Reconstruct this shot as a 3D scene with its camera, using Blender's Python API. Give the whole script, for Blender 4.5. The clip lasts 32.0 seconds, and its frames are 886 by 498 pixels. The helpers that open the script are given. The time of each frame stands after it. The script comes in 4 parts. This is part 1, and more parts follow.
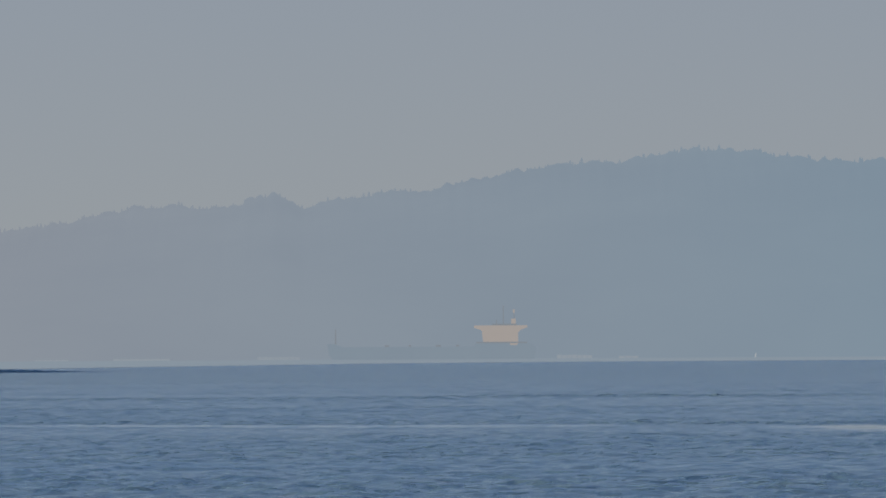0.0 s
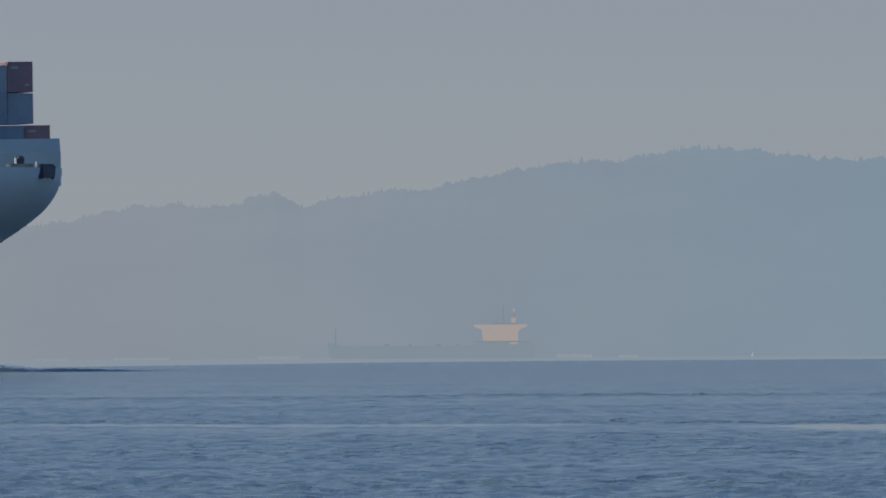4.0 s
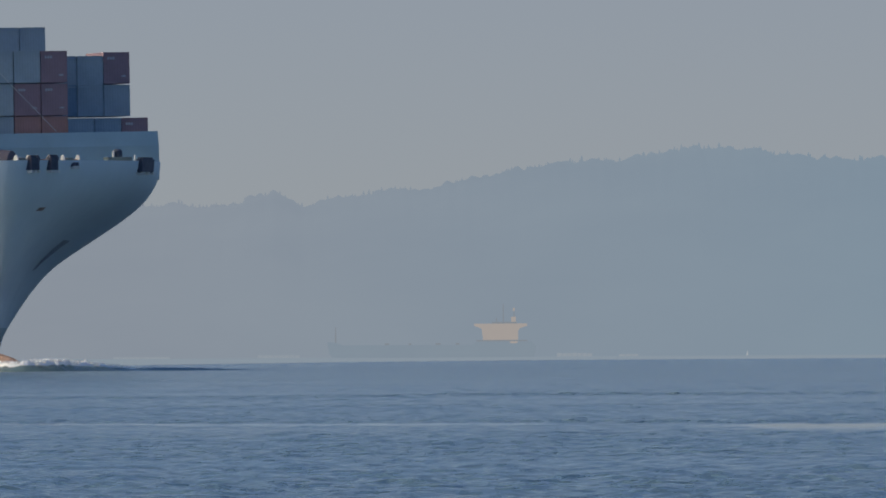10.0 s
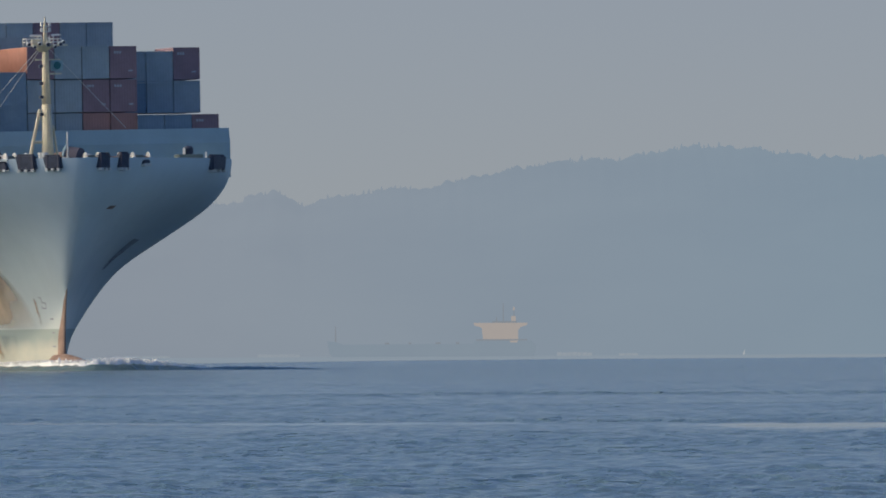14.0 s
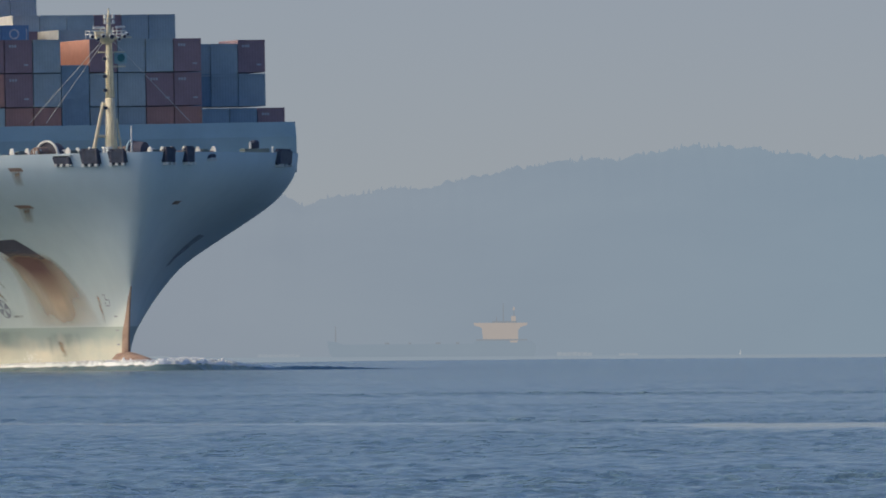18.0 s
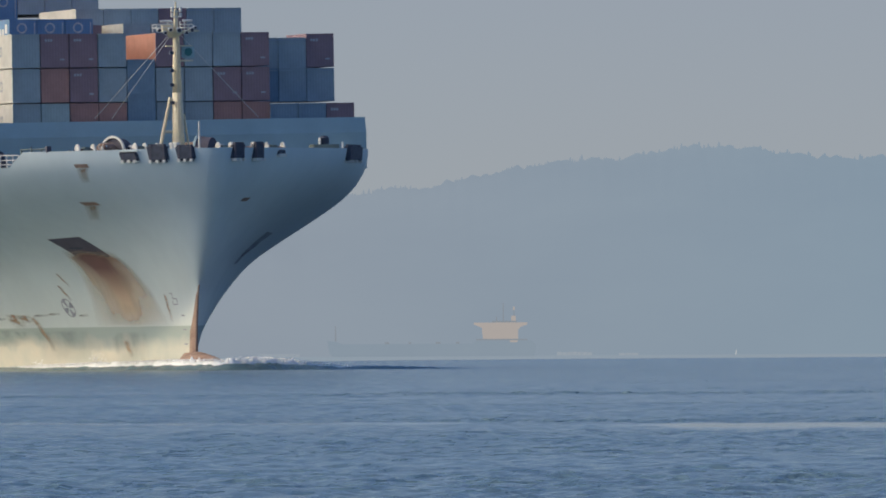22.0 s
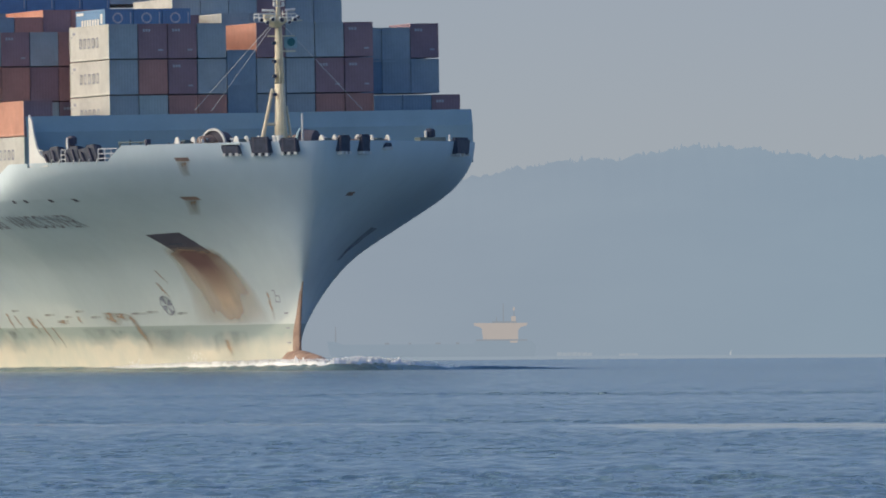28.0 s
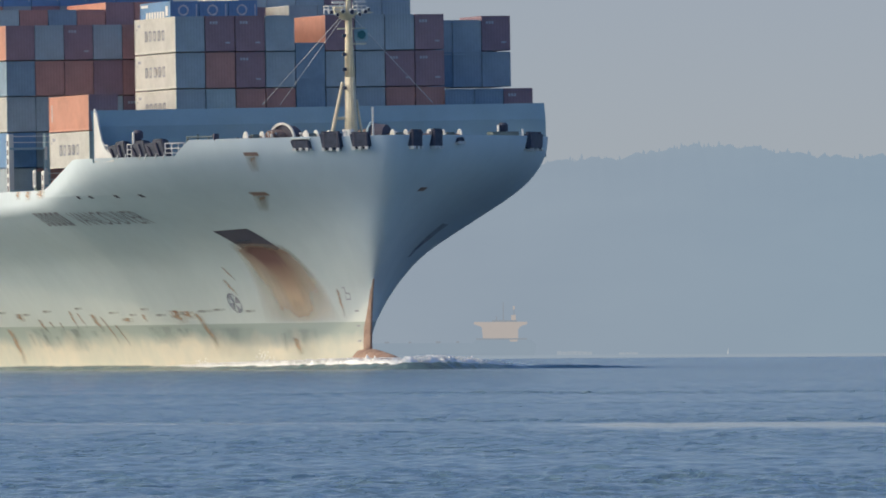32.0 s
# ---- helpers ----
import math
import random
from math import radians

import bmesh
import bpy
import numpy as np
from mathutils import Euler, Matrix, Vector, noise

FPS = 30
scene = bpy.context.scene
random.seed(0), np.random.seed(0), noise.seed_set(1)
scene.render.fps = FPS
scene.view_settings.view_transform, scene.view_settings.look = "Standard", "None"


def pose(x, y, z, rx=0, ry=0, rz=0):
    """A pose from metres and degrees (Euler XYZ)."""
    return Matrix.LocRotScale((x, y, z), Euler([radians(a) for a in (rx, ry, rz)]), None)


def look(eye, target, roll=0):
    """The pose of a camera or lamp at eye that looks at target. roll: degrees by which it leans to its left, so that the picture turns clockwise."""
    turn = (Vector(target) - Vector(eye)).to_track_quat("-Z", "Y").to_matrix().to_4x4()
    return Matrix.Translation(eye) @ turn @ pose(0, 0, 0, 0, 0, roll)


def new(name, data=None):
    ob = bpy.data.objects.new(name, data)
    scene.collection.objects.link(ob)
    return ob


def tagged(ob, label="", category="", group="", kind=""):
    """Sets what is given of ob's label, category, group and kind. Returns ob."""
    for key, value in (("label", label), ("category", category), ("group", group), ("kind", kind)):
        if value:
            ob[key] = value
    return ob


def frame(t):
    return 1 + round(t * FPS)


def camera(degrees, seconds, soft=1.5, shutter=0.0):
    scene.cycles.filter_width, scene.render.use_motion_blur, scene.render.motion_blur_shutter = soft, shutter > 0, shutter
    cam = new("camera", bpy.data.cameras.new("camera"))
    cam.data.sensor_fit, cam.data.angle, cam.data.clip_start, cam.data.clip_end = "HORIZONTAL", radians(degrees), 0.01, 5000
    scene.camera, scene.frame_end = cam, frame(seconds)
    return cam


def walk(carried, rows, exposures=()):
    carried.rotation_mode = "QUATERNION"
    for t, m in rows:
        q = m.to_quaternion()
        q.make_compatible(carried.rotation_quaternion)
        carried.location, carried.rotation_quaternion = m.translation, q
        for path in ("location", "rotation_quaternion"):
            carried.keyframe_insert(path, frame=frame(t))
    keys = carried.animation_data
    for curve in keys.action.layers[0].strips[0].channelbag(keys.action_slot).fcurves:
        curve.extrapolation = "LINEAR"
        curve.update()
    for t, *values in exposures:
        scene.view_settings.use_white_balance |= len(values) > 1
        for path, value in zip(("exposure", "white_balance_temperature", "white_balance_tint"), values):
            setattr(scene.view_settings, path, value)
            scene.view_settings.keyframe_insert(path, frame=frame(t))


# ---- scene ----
H_EYE = 1.2
cam = camera(4.1099, 32.0, soft=1.8)

# Tilt of the tripod head: seconds, height of the horizon line below mid-picture in thousandths of the focal length
FOCAL = 21850.0
TILT = [(0, 191.8), (1, 191.8), (2, 191.4), (3, 190.3), (3.5, 190.2), (5.5, 190.2), (7, 190.2), (8, 189.5), (9, 188.7), (11, 188.5),
        (12, 188.3), (13, 187.8), (14, 187.2), (16.5, 187.2), (20, 187.1), (21, 186.1), (22, 186.7), (23, 185.7), (25.5, 185.6),
        (27.5, 186.7), (28, 187.5), (28.5, 187.5), (29, 187.0), (30, 186.2), (31, 185.6), (32, 185.6)]


def aim(v):
    return look((0, 0, H_EYE), (0, 1000, H_EYE + 1000 * v / FOCAL), -0.332)


walk(cam, [(t, aim(v)) for t, v in TILT], [(0, -0.02), (12, 0.0), (20, 0.1), (32, 0.27)])

# ---- light ----
SUN_EL = radians(40.2)
LOW_TINT, HIGH_TINT = (0.87, 0.76, 0.80, 1), (0.64, 0.92, 1.24, 1)
# colour of the added sky glow that fills the hull
SKY_FILL = (43.0, 35.5, 23.5, 1)
sun_dir = Vector((-0.9974, -0.0720, 0)).normalized() * math.cos(SUN_EL) + Vector((0, 0, math.sin(SUN_EL)))
world = bpy.data.worlds.new("sky")
scene.world = world
world.use_nodes = True
wn = world.node_tree.nodes
sky = wn.new("ShaderNodeTexSky")
sky.sky_type = "NISHITA"
sky.sun_disc = False
sky.sun_elevation = SUN_EL
sky.sun_rotation = math.atan2(sun_dir.x, sun_dir.y)
sky.air_density, sky.dust_density, sky.ozone_density = 1.0, 1.0, 1.4
# level haze: the lowest sky keeps one even tone
wl = world.node_tree.links
way, split, lift, join = (wn.new("ShaderNode" + k) for k in ("TexCoord", "SeparateXYZ", "Math", "CombineXYZ"))
lift.operation = "MULTIPLY_ADD"
lift.inputs[1].default_value, lift.inputs[2].default_value = 0.93, 0.07
wl.new(way.outputs["Generated"], split.inputs[0])
wl.new(split.outputs[2], lift.inputs[0])
for k, q in enumerate((split.outputs[0], split.outputs[1], lift.outputs[0])):
    wl.new(q, join.inputs[k])
wl.new(join.outputs[0], sky.inputs[0])
# grey haze low down, bluer air above
tint = wn.new("ShaderNodeMix")
tint.data_type, tint.blend_type = "RGBA", "MULTIPLY"
tint.inputs[0].default_value = 1.0
air, rise = wn.new("ShaderNodeMix"), wn.new("ShaderNodeMapRange")
air.data_type = "RGBA"
air.inputs[6].default_value, air.inputs[7].default_value = LOW_TINT, HIGH_TINT
rise.inputs[1].default_value, rise.inputs[2].default_value = 0.03, 0.3
wl.new(split.outputs[2], rise.inputs[0])
wl.new(rise.outputs[0], air.inputs[0])
wl.new(air.outputs[2], tint.inputs[7])
wl.new(sky.outputs[0], tint.inputs[6])
# broad warm lobe added low on the sun's side to fill the hull
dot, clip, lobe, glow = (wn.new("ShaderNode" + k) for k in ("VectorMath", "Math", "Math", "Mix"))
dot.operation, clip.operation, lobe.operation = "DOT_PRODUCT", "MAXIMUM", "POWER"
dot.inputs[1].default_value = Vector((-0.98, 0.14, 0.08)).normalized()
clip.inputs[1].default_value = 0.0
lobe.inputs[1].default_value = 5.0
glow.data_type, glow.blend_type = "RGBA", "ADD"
glow.inputs[7].default_value = SKY_FILL
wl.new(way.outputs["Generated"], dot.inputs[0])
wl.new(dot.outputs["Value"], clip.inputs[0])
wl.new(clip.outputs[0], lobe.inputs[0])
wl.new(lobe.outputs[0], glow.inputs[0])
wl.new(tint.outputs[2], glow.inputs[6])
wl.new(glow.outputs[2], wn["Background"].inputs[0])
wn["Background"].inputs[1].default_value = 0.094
sun = new("sun", bpy.data.lights.new("sun", "SUN"))
sun.data.energy, sun.data.angle, sun.data.color = 1.6, radians(1.0), (1.0, 0.81, 0.56)
sun.matrix_world = look(sun_dir * 3000, (0, 0, 0))


# ---- materials ----
def material(name, colour, rough=0.5, metal=0.0, vary=0.12, scale=0.6, bump=0.0, fine=8.0, tint=None, stretch=1.0):
    """Paint or stuff with broad stains and fine grain, in metres of the object."""
    m = bpy.data.materials.new(name)
    m.use_nodes = True
    n, l = m.node_tree.nodes, m.node_tree.links
    b = n["Principled BSDF"]
    b.inputs["Roughness"].default_value, b.inputs["Metallic"].default_value = rough, metal
    co = n.new("ShaderNodeTexCoord")
    broad, grain = n.new("ShaderNodeTexNoise"), n.new("ShaderNodeTexNoise")
    broad.inputs["Scale"].default_value, grain.inputs["Scale"].default_value = scale, fine
    broad.inputs["Detail"].default_value = grain.inputs["Detail"].default_value = 5
    mix = n.new("ShaderNodeMath")
    mix.operation = "MULTIPLY_ADD"
    mix.inputs[1].default_value = 0.4
    ramp = n.new("ShaderNodeValToRGB")
    lo = tint or [c * (1 - 2 * vary) for c in colour]
    ramp.color_ramp.elements[0].position, ramp.color_ramp.elements[1].position = 0.45, 0.95
    ramp.color_ramp.elements[0].color = (*lo, 1)
    ramp.color_ramp.elements[1].color = (*[min(1, c * (1 + vary)) for c in colour], 1)
    mp = n.new("ShaderNodeMapping")
    mp.inputs["Scale"].default_value = (1, 1, 1 / stretch)
    l.new(co.outputs["Object"], mp.inputs["Vector"])
    for t in (broad, grain):
        l.new(mp.outputs[0], t.inputs["Vector"])
    l.new(grain.outputs["Fac"], mix.inputs[0])
    l.new(broad.outputs["Fac"], mix.inputs[2])
    l.new(mix.outputs[0], ramp.inputs[0])
    l.new(ramp.outputs[0], b.inputs["Base Color"])
    if bump:
        bp = n.new("ShaderNodeBump")
        bp.inputs["Strength"].default_value, bp.inputs["Distance"].default_value = 0.5, bump
        l.new(grain.outputs["Fac"], bp.inputs["Height"])
        l.new(bp.outputs[0], b.inputs["Normal"])
    return m


M_HULL = material("hull_paint", (0.56, 0.65, 0.69), 0.5, vary=0.05, scale=0.12, fine=0.9, tint=(0.51, 0.60, 0.64), stretch=5)
# warm light on the lower plating, painted in as an uneven yellower tone
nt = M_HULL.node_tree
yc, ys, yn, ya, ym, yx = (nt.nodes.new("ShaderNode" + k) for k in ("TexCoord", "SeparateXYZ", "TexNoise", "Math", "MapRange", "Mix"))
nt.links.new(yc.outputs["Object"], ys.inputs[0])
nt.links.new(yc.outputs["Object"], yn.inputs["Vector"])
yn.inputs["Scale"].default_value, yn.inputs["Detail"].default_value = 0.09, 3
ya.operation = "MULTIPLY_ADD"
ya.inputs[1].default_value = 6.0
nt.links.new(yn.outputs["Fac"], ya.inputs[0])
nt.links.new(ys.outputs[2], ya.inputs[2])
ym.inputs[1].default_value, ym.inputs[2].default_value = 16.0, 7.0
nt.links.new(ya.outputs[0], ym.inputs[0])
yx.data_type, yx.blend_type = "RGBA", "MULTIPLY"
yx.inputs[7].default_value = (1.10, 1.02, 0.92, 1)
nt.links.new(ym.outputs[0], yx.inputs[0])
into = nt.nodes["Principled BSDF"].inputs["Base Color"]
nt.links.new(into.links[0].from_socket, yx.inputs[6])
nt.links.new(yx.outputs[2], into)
M_BOOT = material("boot_paint", (0.68, 0.62, 0.50), 0.6, vary=0.06, scale=0.16, fine=0.8, tint=(0.52, 0.54, 0.46))
# upper boot-top turns grey-green: the flare's shade is put into the paint
nt = M_BOOT.node_tree
geo_z, sepz, nz, addz, mapz, mixz = (nt.nodes.new("ShaderNode" + k) for k in ("TexCoord", "SeparateXYZ", "TexNoise", "Math", "MapRange", "Mix"))
nt.links.new(geo_z.outputs["Object"], sepz.inputs[0])
nt.links.new(geo_z.outputs["Object"], nz.inputs["Vector"])
nz.inputs["Scale"].default_value, nz.inputs["Detail"].default_value = 0.35, 4
addz.operation = "MULTIPLY_ADD"
addz.inputs[1].default_value = 2.6
nt.links.new(nz.outputs["Fac"], addz.inputs[0])
nt.links.new(sepz.outputs[2], addz.inputs[2])
mapz.inputs[1].default_value, mapz.inputs[2].default_value = 3.2, 4.4
nt.links.new(addz.outputs[0], mapz.inputs[0])
mixz.data_type = "RGBA"
mixz.inputs[7].default_value = (0.37, 0.43, 0.395, 1)
nt.links.new(mapz.outputs[0], mixz.inputs[0])
old = nt.nodes["Principled BSDF"].inputs["Base Color"].links[0].from_socket
nt.links.new(old, mixz.inputs[6])
nt.links.new(mixz.outputs[2], nt.nodes["Principled BSDF"].inputs["Base Color"])
M_BLUE = material("breakwater_paint", (0.31, 0.44, 0.49), 0.5, vary=0.06, scale=0.3)
M_WHITE = material("white_paint", (0.66, 0.66, 0.63), 0.45, vary=0.05)
M_CREAM = material("mast_paint", (0.74, 0.66, 0.47), 0.5, vary=0.08, scale=1.5)
M_BLACK = material("black_fitting", (0.045, 0.056, 0.088), 0.6, vary=0.2, scale=2)
M_DECK = material("deck_paint", (0.16, 0.20, 0.19), 0.7, vary=0.15)
M_RUST = material("rust", (0.25, 0.175, 0.14), 0.85, vary=0.25, scale=1.5, tint=(0.15, 0.105, 0.09))
M_LETTER = material("letters_and_pocket_shade", (0.32, 0.33, 0.37), 0.6, vary=0.2, scale=2)
# dark tone for painted shade in openings, and for dark fittings
M_SHADE = material("opening_shade_and_fittings", (0.085, 0.08, 0.11), 0.7)
BOX = {k: material("container_" + k, c, 0.55, vary=0.10, scale=0.5, fine=3.0) for k, c in {
    "grey": (0.36, 0.43, 0.46), "pale": (0.43, 0.525, 0.53), "maroon": (0.31, 0.205, 0.23), "brown": (0.48, 0.255, 0.22),
    "navy": (0.225, 0.325, 0.41), "orange": (0.55, 0.26, 0.18), "cream": (0.533, 0.526, 0.478), "sky": (0.130, 0.270, 0.459)}.items()}


def part(name, bm, mat, parent=None, label="", smooth=False, m=None):
    me = bpy.data.meshes.new(name)
    bm.to_mesh(me)
    bm.free()
    for one in (mat if isinstance(mat, (list, tuple)) else [mat]):
        me.materials.append(one)
    if smooth:
        me.polygons.foreach_set("use_smooth", [True] * len(me.polygons))
    ob = new(name, me)
    ob.parent = parent
    if m is not None:
        ob.matrix_basis = m
    return tagged(ob, label)


def box(bm, x0, x1, y0, y1, z0, z1, mi=0):
    v = [bm.verts.new((x, y, z)) for z in (z0, z1) for x, y in ((x0, y0), (x1, y0), (x1, y1), (x0, y1))]
    for f in ((3, 2, 1, 0), (4, 5, 6, 7), (0, 1, 5, 4), (1, 2, 6, 5), (2, 3, 7, 6), (3, 0, 4, 7)):
        bm.faces.new([v[i] for i in f]).material_index = mi


def rod(bm, a, b, r0, r1=None, sides=8):
    """A tapered round bar from a to b, capped."""
    a, b = Vector(a), Vector(b)
    q = (b - a).to_track_quat("Z", "Y")
    rings = [[bm.verts.new(p + q @ Vector((r * math.cos(k * math.tau / sides), r * math.sin(k * math.tau / sides), 0)))
              for k in range(sides)] for p, r in ((a, r0), (b, r0 if r1 is None else r1))]
    for k in range(sides):
        bm.faces.new((rings[0][k], rings[0][(k + 1) % sides], rings[1][(k + 1) % sides], rings[1][k]))
    bm.faces.new(rings[0][::-1])
    bm.faces.new(rings[1])


def grid(bm, rows, mi=0, close=False):
    """Faces between rows of points."""
    vs = [[bm.verts.new(p) for p in r] for r in rows]
    for r0, r1 in zip(vs, vs[1:]):
        n = len(r0)
        for k in range(n if close else n - 1):
            bm.faces.new((r0[k], r0[(k + 1) % n], r1[(k + 1) % n], r1[k])).material_index = mi
    return vs


# ---- the container ship: u forward, w to starboard, z up from the water ----
LEVELS = [(-3, -0.4, 140), (0, 0, 134), (2.8, 0.1, 119), (4.2, 0.3, 105), (7, 1.0, 85), (9, 2.3, 72.5), (10.8, 3.5, 56), (12.6, 4.7, 42),
          (13.6, 5.4, 35), (14.4, 6.0, 30.6), (15.1, 6.52, 28.2), (15.9, 7.05, 26.2), (17, 7.58, 24.3), (18.6, 7.92, 24)]
BEAM = 19.5


def at_level(z):
    """Place of the stem and length of the run aft to full breadth, eased over the levels."""
    zs, at = [q[0] for q in LEVELS], np.array([z - 0.8, z - 0.4, z, z + 0.4, z + 0.8])
    return tuple(float(np.mean(np.interp(at, zs, [q[k] for q in LEVELS]))) for k in (1, 2))


def half(u, z):
    """Half the hull's breadth at u and z."""
    us, le = at_level(z)
    d = us - u
    if d <= 0:
        return 0.0
    slow = 0.2 if z < 12.8 else min(1.0, 0.2 + 0.8 * (z - 12.8) / 1.4)
    t = min(1.0, (min(d, 31) + max(0, d - 31) * slow) / le)
    b = BEAM * (1 - (1 - t) ** 2)
    r = max(0.0, z - 6.5) * 0.16
    return min(BEAM, math.sqrt(b * b + 2 * r * d * math.exp(-d / 5)))


def skin(u, z, off=0.0, side=1):
    """A point on the hull's skin; side 1 is starboard."""
    return Vector((u, -side * (half(u, z) + off), z))


ship = tagged(new("container_ship"), "large pale grey container ship with rust-streaked bow, steaming across calm water", "ship")
TAIL = -262.0


def stations(us, n=72):
    """Places along the ship, close together at the stem."""
    return [us - 60 * (k / n) ** 1.8 for k in range(n + 1)]


def top_of_side(u, side=1):
    """Height of the rail: a step up to the bow bulwark, further aft on the port side."""
    step = (-4.4, -3.2) if side > 0 else (-12.6, -11.8)
    return float(np.interp(u, [-300, -26.4, -17.6, *step, 9], [14.9, 14.9, 17.25, 17.25, 18.5, 18.55]))


def hull_side(name, zs, mat, label, top=False):
    for side in (1, -1):
        bm = bmesh.new()
        rows = []
        for j, z in enumerate(zs):
            us, _ = at_level(z)
            line = []
            for u in stations(us) + [us - 90, us - 140, TAIL]:
                zz = z
                if top and u < 8.0:
                    k = j / (len(zs) - 1)
                    zz = zs[0] + (top_of_side(u, side) - zs[0]) * k
                uu = u
                line.append(Vector((uu, -side * half(uu, zz) if u < us - 1e-6 else 0.0, zz)))
            rows.append(line)
        grid(bm, rows if side < 0 else [r[::-1] for r in rows])
        bmesh.ops.remove_doubles(bm, verts=bm.verts, dist=1e-4)
        part(name, bm, mat, ship, label, smooth=True)


hull_side("lower_hull", [-3, -1.5, 0, 1, 2, 3, 3.78], M_BOOT, "cream boot-top band at the waterline, shade painted grey-green above")
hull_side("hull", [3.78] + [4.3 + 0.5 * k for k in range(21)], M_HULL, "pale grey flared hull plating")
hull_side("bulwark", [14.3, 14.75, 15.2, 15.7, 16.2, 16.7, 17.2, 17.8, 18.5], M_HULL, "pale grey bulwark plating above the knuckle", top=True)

bm = bmesh.new()
line = [(u, half(u, 17.0) - 0.35) for u in stations(7.2, 30)[1:]]
grid(bm, [[Vector((u, s * b, 17.0)) for s in (-1, 0, 1)] for u, b in line if u > -17.4])
part("forecastle_deck", bm, M_DECK, ship)
bm = bmesh.new()
grid(bm, [[Vector((u, s * (half(u, 13.5) - 0.15), 13.6)) for s in (-1, 0, 1)] for u in (-20, -26, -40, -80, TAIL)])
part("main_deck", bm, M_DECK, ship)
bm = bmesh.new()
box(bm, TAIL - 0.3, TAIL, -BEAM, BEAM, -3, 14.9)
part("transom", bm, M_HULL, ship)

# breakwater across the forecastle
bm = bmesh.new()
grid(bm, [[Vector((x, y, z - 0.005 * (19.1 - y) * (z > 18))) for y in (-19.1, -9, 0, 9, 19.1)] for x, z in ((-13.0, 16.9), (-13.0, 20.0), (-13.35, 21.3), (-13.5, 21.3), (-13.15, 20.0), (-13.15, 16.9))])
brk = part("breakwater", bm, M_BLUE, ship, "tall blue-grey steel breakwater across the forecastle")
for s in (1,):
    bm = bmesh.new()
    prof = [(-13.0, 21.25), (-12.55, 20.7), (-12.25, 19.6), (-11.9, 18.6), (-11.4, 17.9), (-10.4, 17.4), (-10.4, 16.95), (-13.0, 16.95)]
    a = [bm.verts.new((x, -s * min(19.45, half(x, 17.2) - 0.04), z)) for x, z in prof]
    b = [bm.verts.new((x, -s * min(19.3, half(x, 17.2) - 0.19), z)) for x, z in prof]
    bm.faces.new(a), bm.faces.new(b[::-1])
    for k in range(len(prof)):
        bm.faces.new((a[k], b[k], b[(k + 1) % len(prof)], a[(k + 1) % len(prof)]))
    bmesh.ops.recalc_face_normals(bm, faces=bm.faces)
    part("end_bracket", bm, M_WHITE, brk, "white curved end plate")

# ---- containers ----
BW, BH, BL = 2.438, 2.85, 12.19


# ends in another colour; the cream boxes' grey is shade painted in
END_SHADE_PAINT = {"orange": "maroon", "cream": "grey"}


def box_mesh(kind, length, height):
    """Meshes of a corrugated steel box: the frame, and its panels by name. Local: front end at x=0, floor at z=0."""
    L, W, H = length, BW / 2, height

    def mesh(name, bm):
        me = bpy.data.meshes.new(name)
        bm.to_mesh(me)
        bm.free()
        me.materials.append(BOX[kind])
        me.materials.append(BOX[END_SHADE_PAINT.get(kind, kind)])
        return me
    bm = bmesh.new()
    for y in (-W, W - 0.12):
        for x in (-L, -0.14):
            box(bm, x, x + 0.14, y, y + 0.12, 0, H, 1 if x > -1 else 0)
        for z in (0, H - 0.11):
            box(bm, -L + 0.14, -0.14, y, y + 0.12, z, z + (0.16 if z == 0 else 0.11))
    for x in (-L, -0.14):
        for z in (0, H - 0.12):
            box(bm, x + 0.01, x + 0.13, -W + 0.12, W - 0.12, z, z + 0.12, 1)
    out = {"frame": mesh("container", bm)}
    n = int(L / 0.28)
    for s in (-1, 1):
        bm = bmesh.new()
        pts = []
        for k in range(n * 4 + 1):
            x = -0.1 - (L - 0.2) * k / (n * 4)
            y = s * (W - (0.02 if k % 4 in (0, 1) else 0.055))
            pts.append((x, y))
        grid(bm, [[Vector((x, y, z)) for x, y in (pts if s > 0 else pts[::-1])] for z in (0.1, H - 0.05)])
        out["side_panel" + "ab"[s > 0]] = mesh("side_panel", bm)
    bm, m = bmesh.new(), 9
    pts = [(-(0.035 if k % 4 in (0, 1) else 0.04), -W + 0.1 + (2 * W - 0.2) * k / (m * 4)) for k in range(m * 4 + 1)]
    grid(bm, [[Vector((x, y, z)) for x, y in pts] for z in (0.1, H - 0.05)], 1)
    out["front_panel"] = mesh("front_panel", bm)
    bm = bmesh.new()
    grid(bm, [[Vector((-L + 0.04, y, z)) for y in (W - 0.1, -W + 0.1)] for z in (0.1, H - 0.05)])
    out["door"] = mesh("door", bm)
    bm = bmesh.new()
    grid(bm, [[Vector((x, y, H - 0.03)) for y in (W - 0.05, -W + 0.05)] for x in (-0.1, -L + 0.1)])
    out["roof"] = mesh("roof", bm)
    bm = bmesh.new()
    grid(bm, [[Vector((x, y, 0.08)) for y in (-W + 0.05, W - 0.05)] for x in (-0.1, -L + 0.1)])
    out["floor_panel"] = mesh("floor_panel", bm)
    return out


MESHES = {}
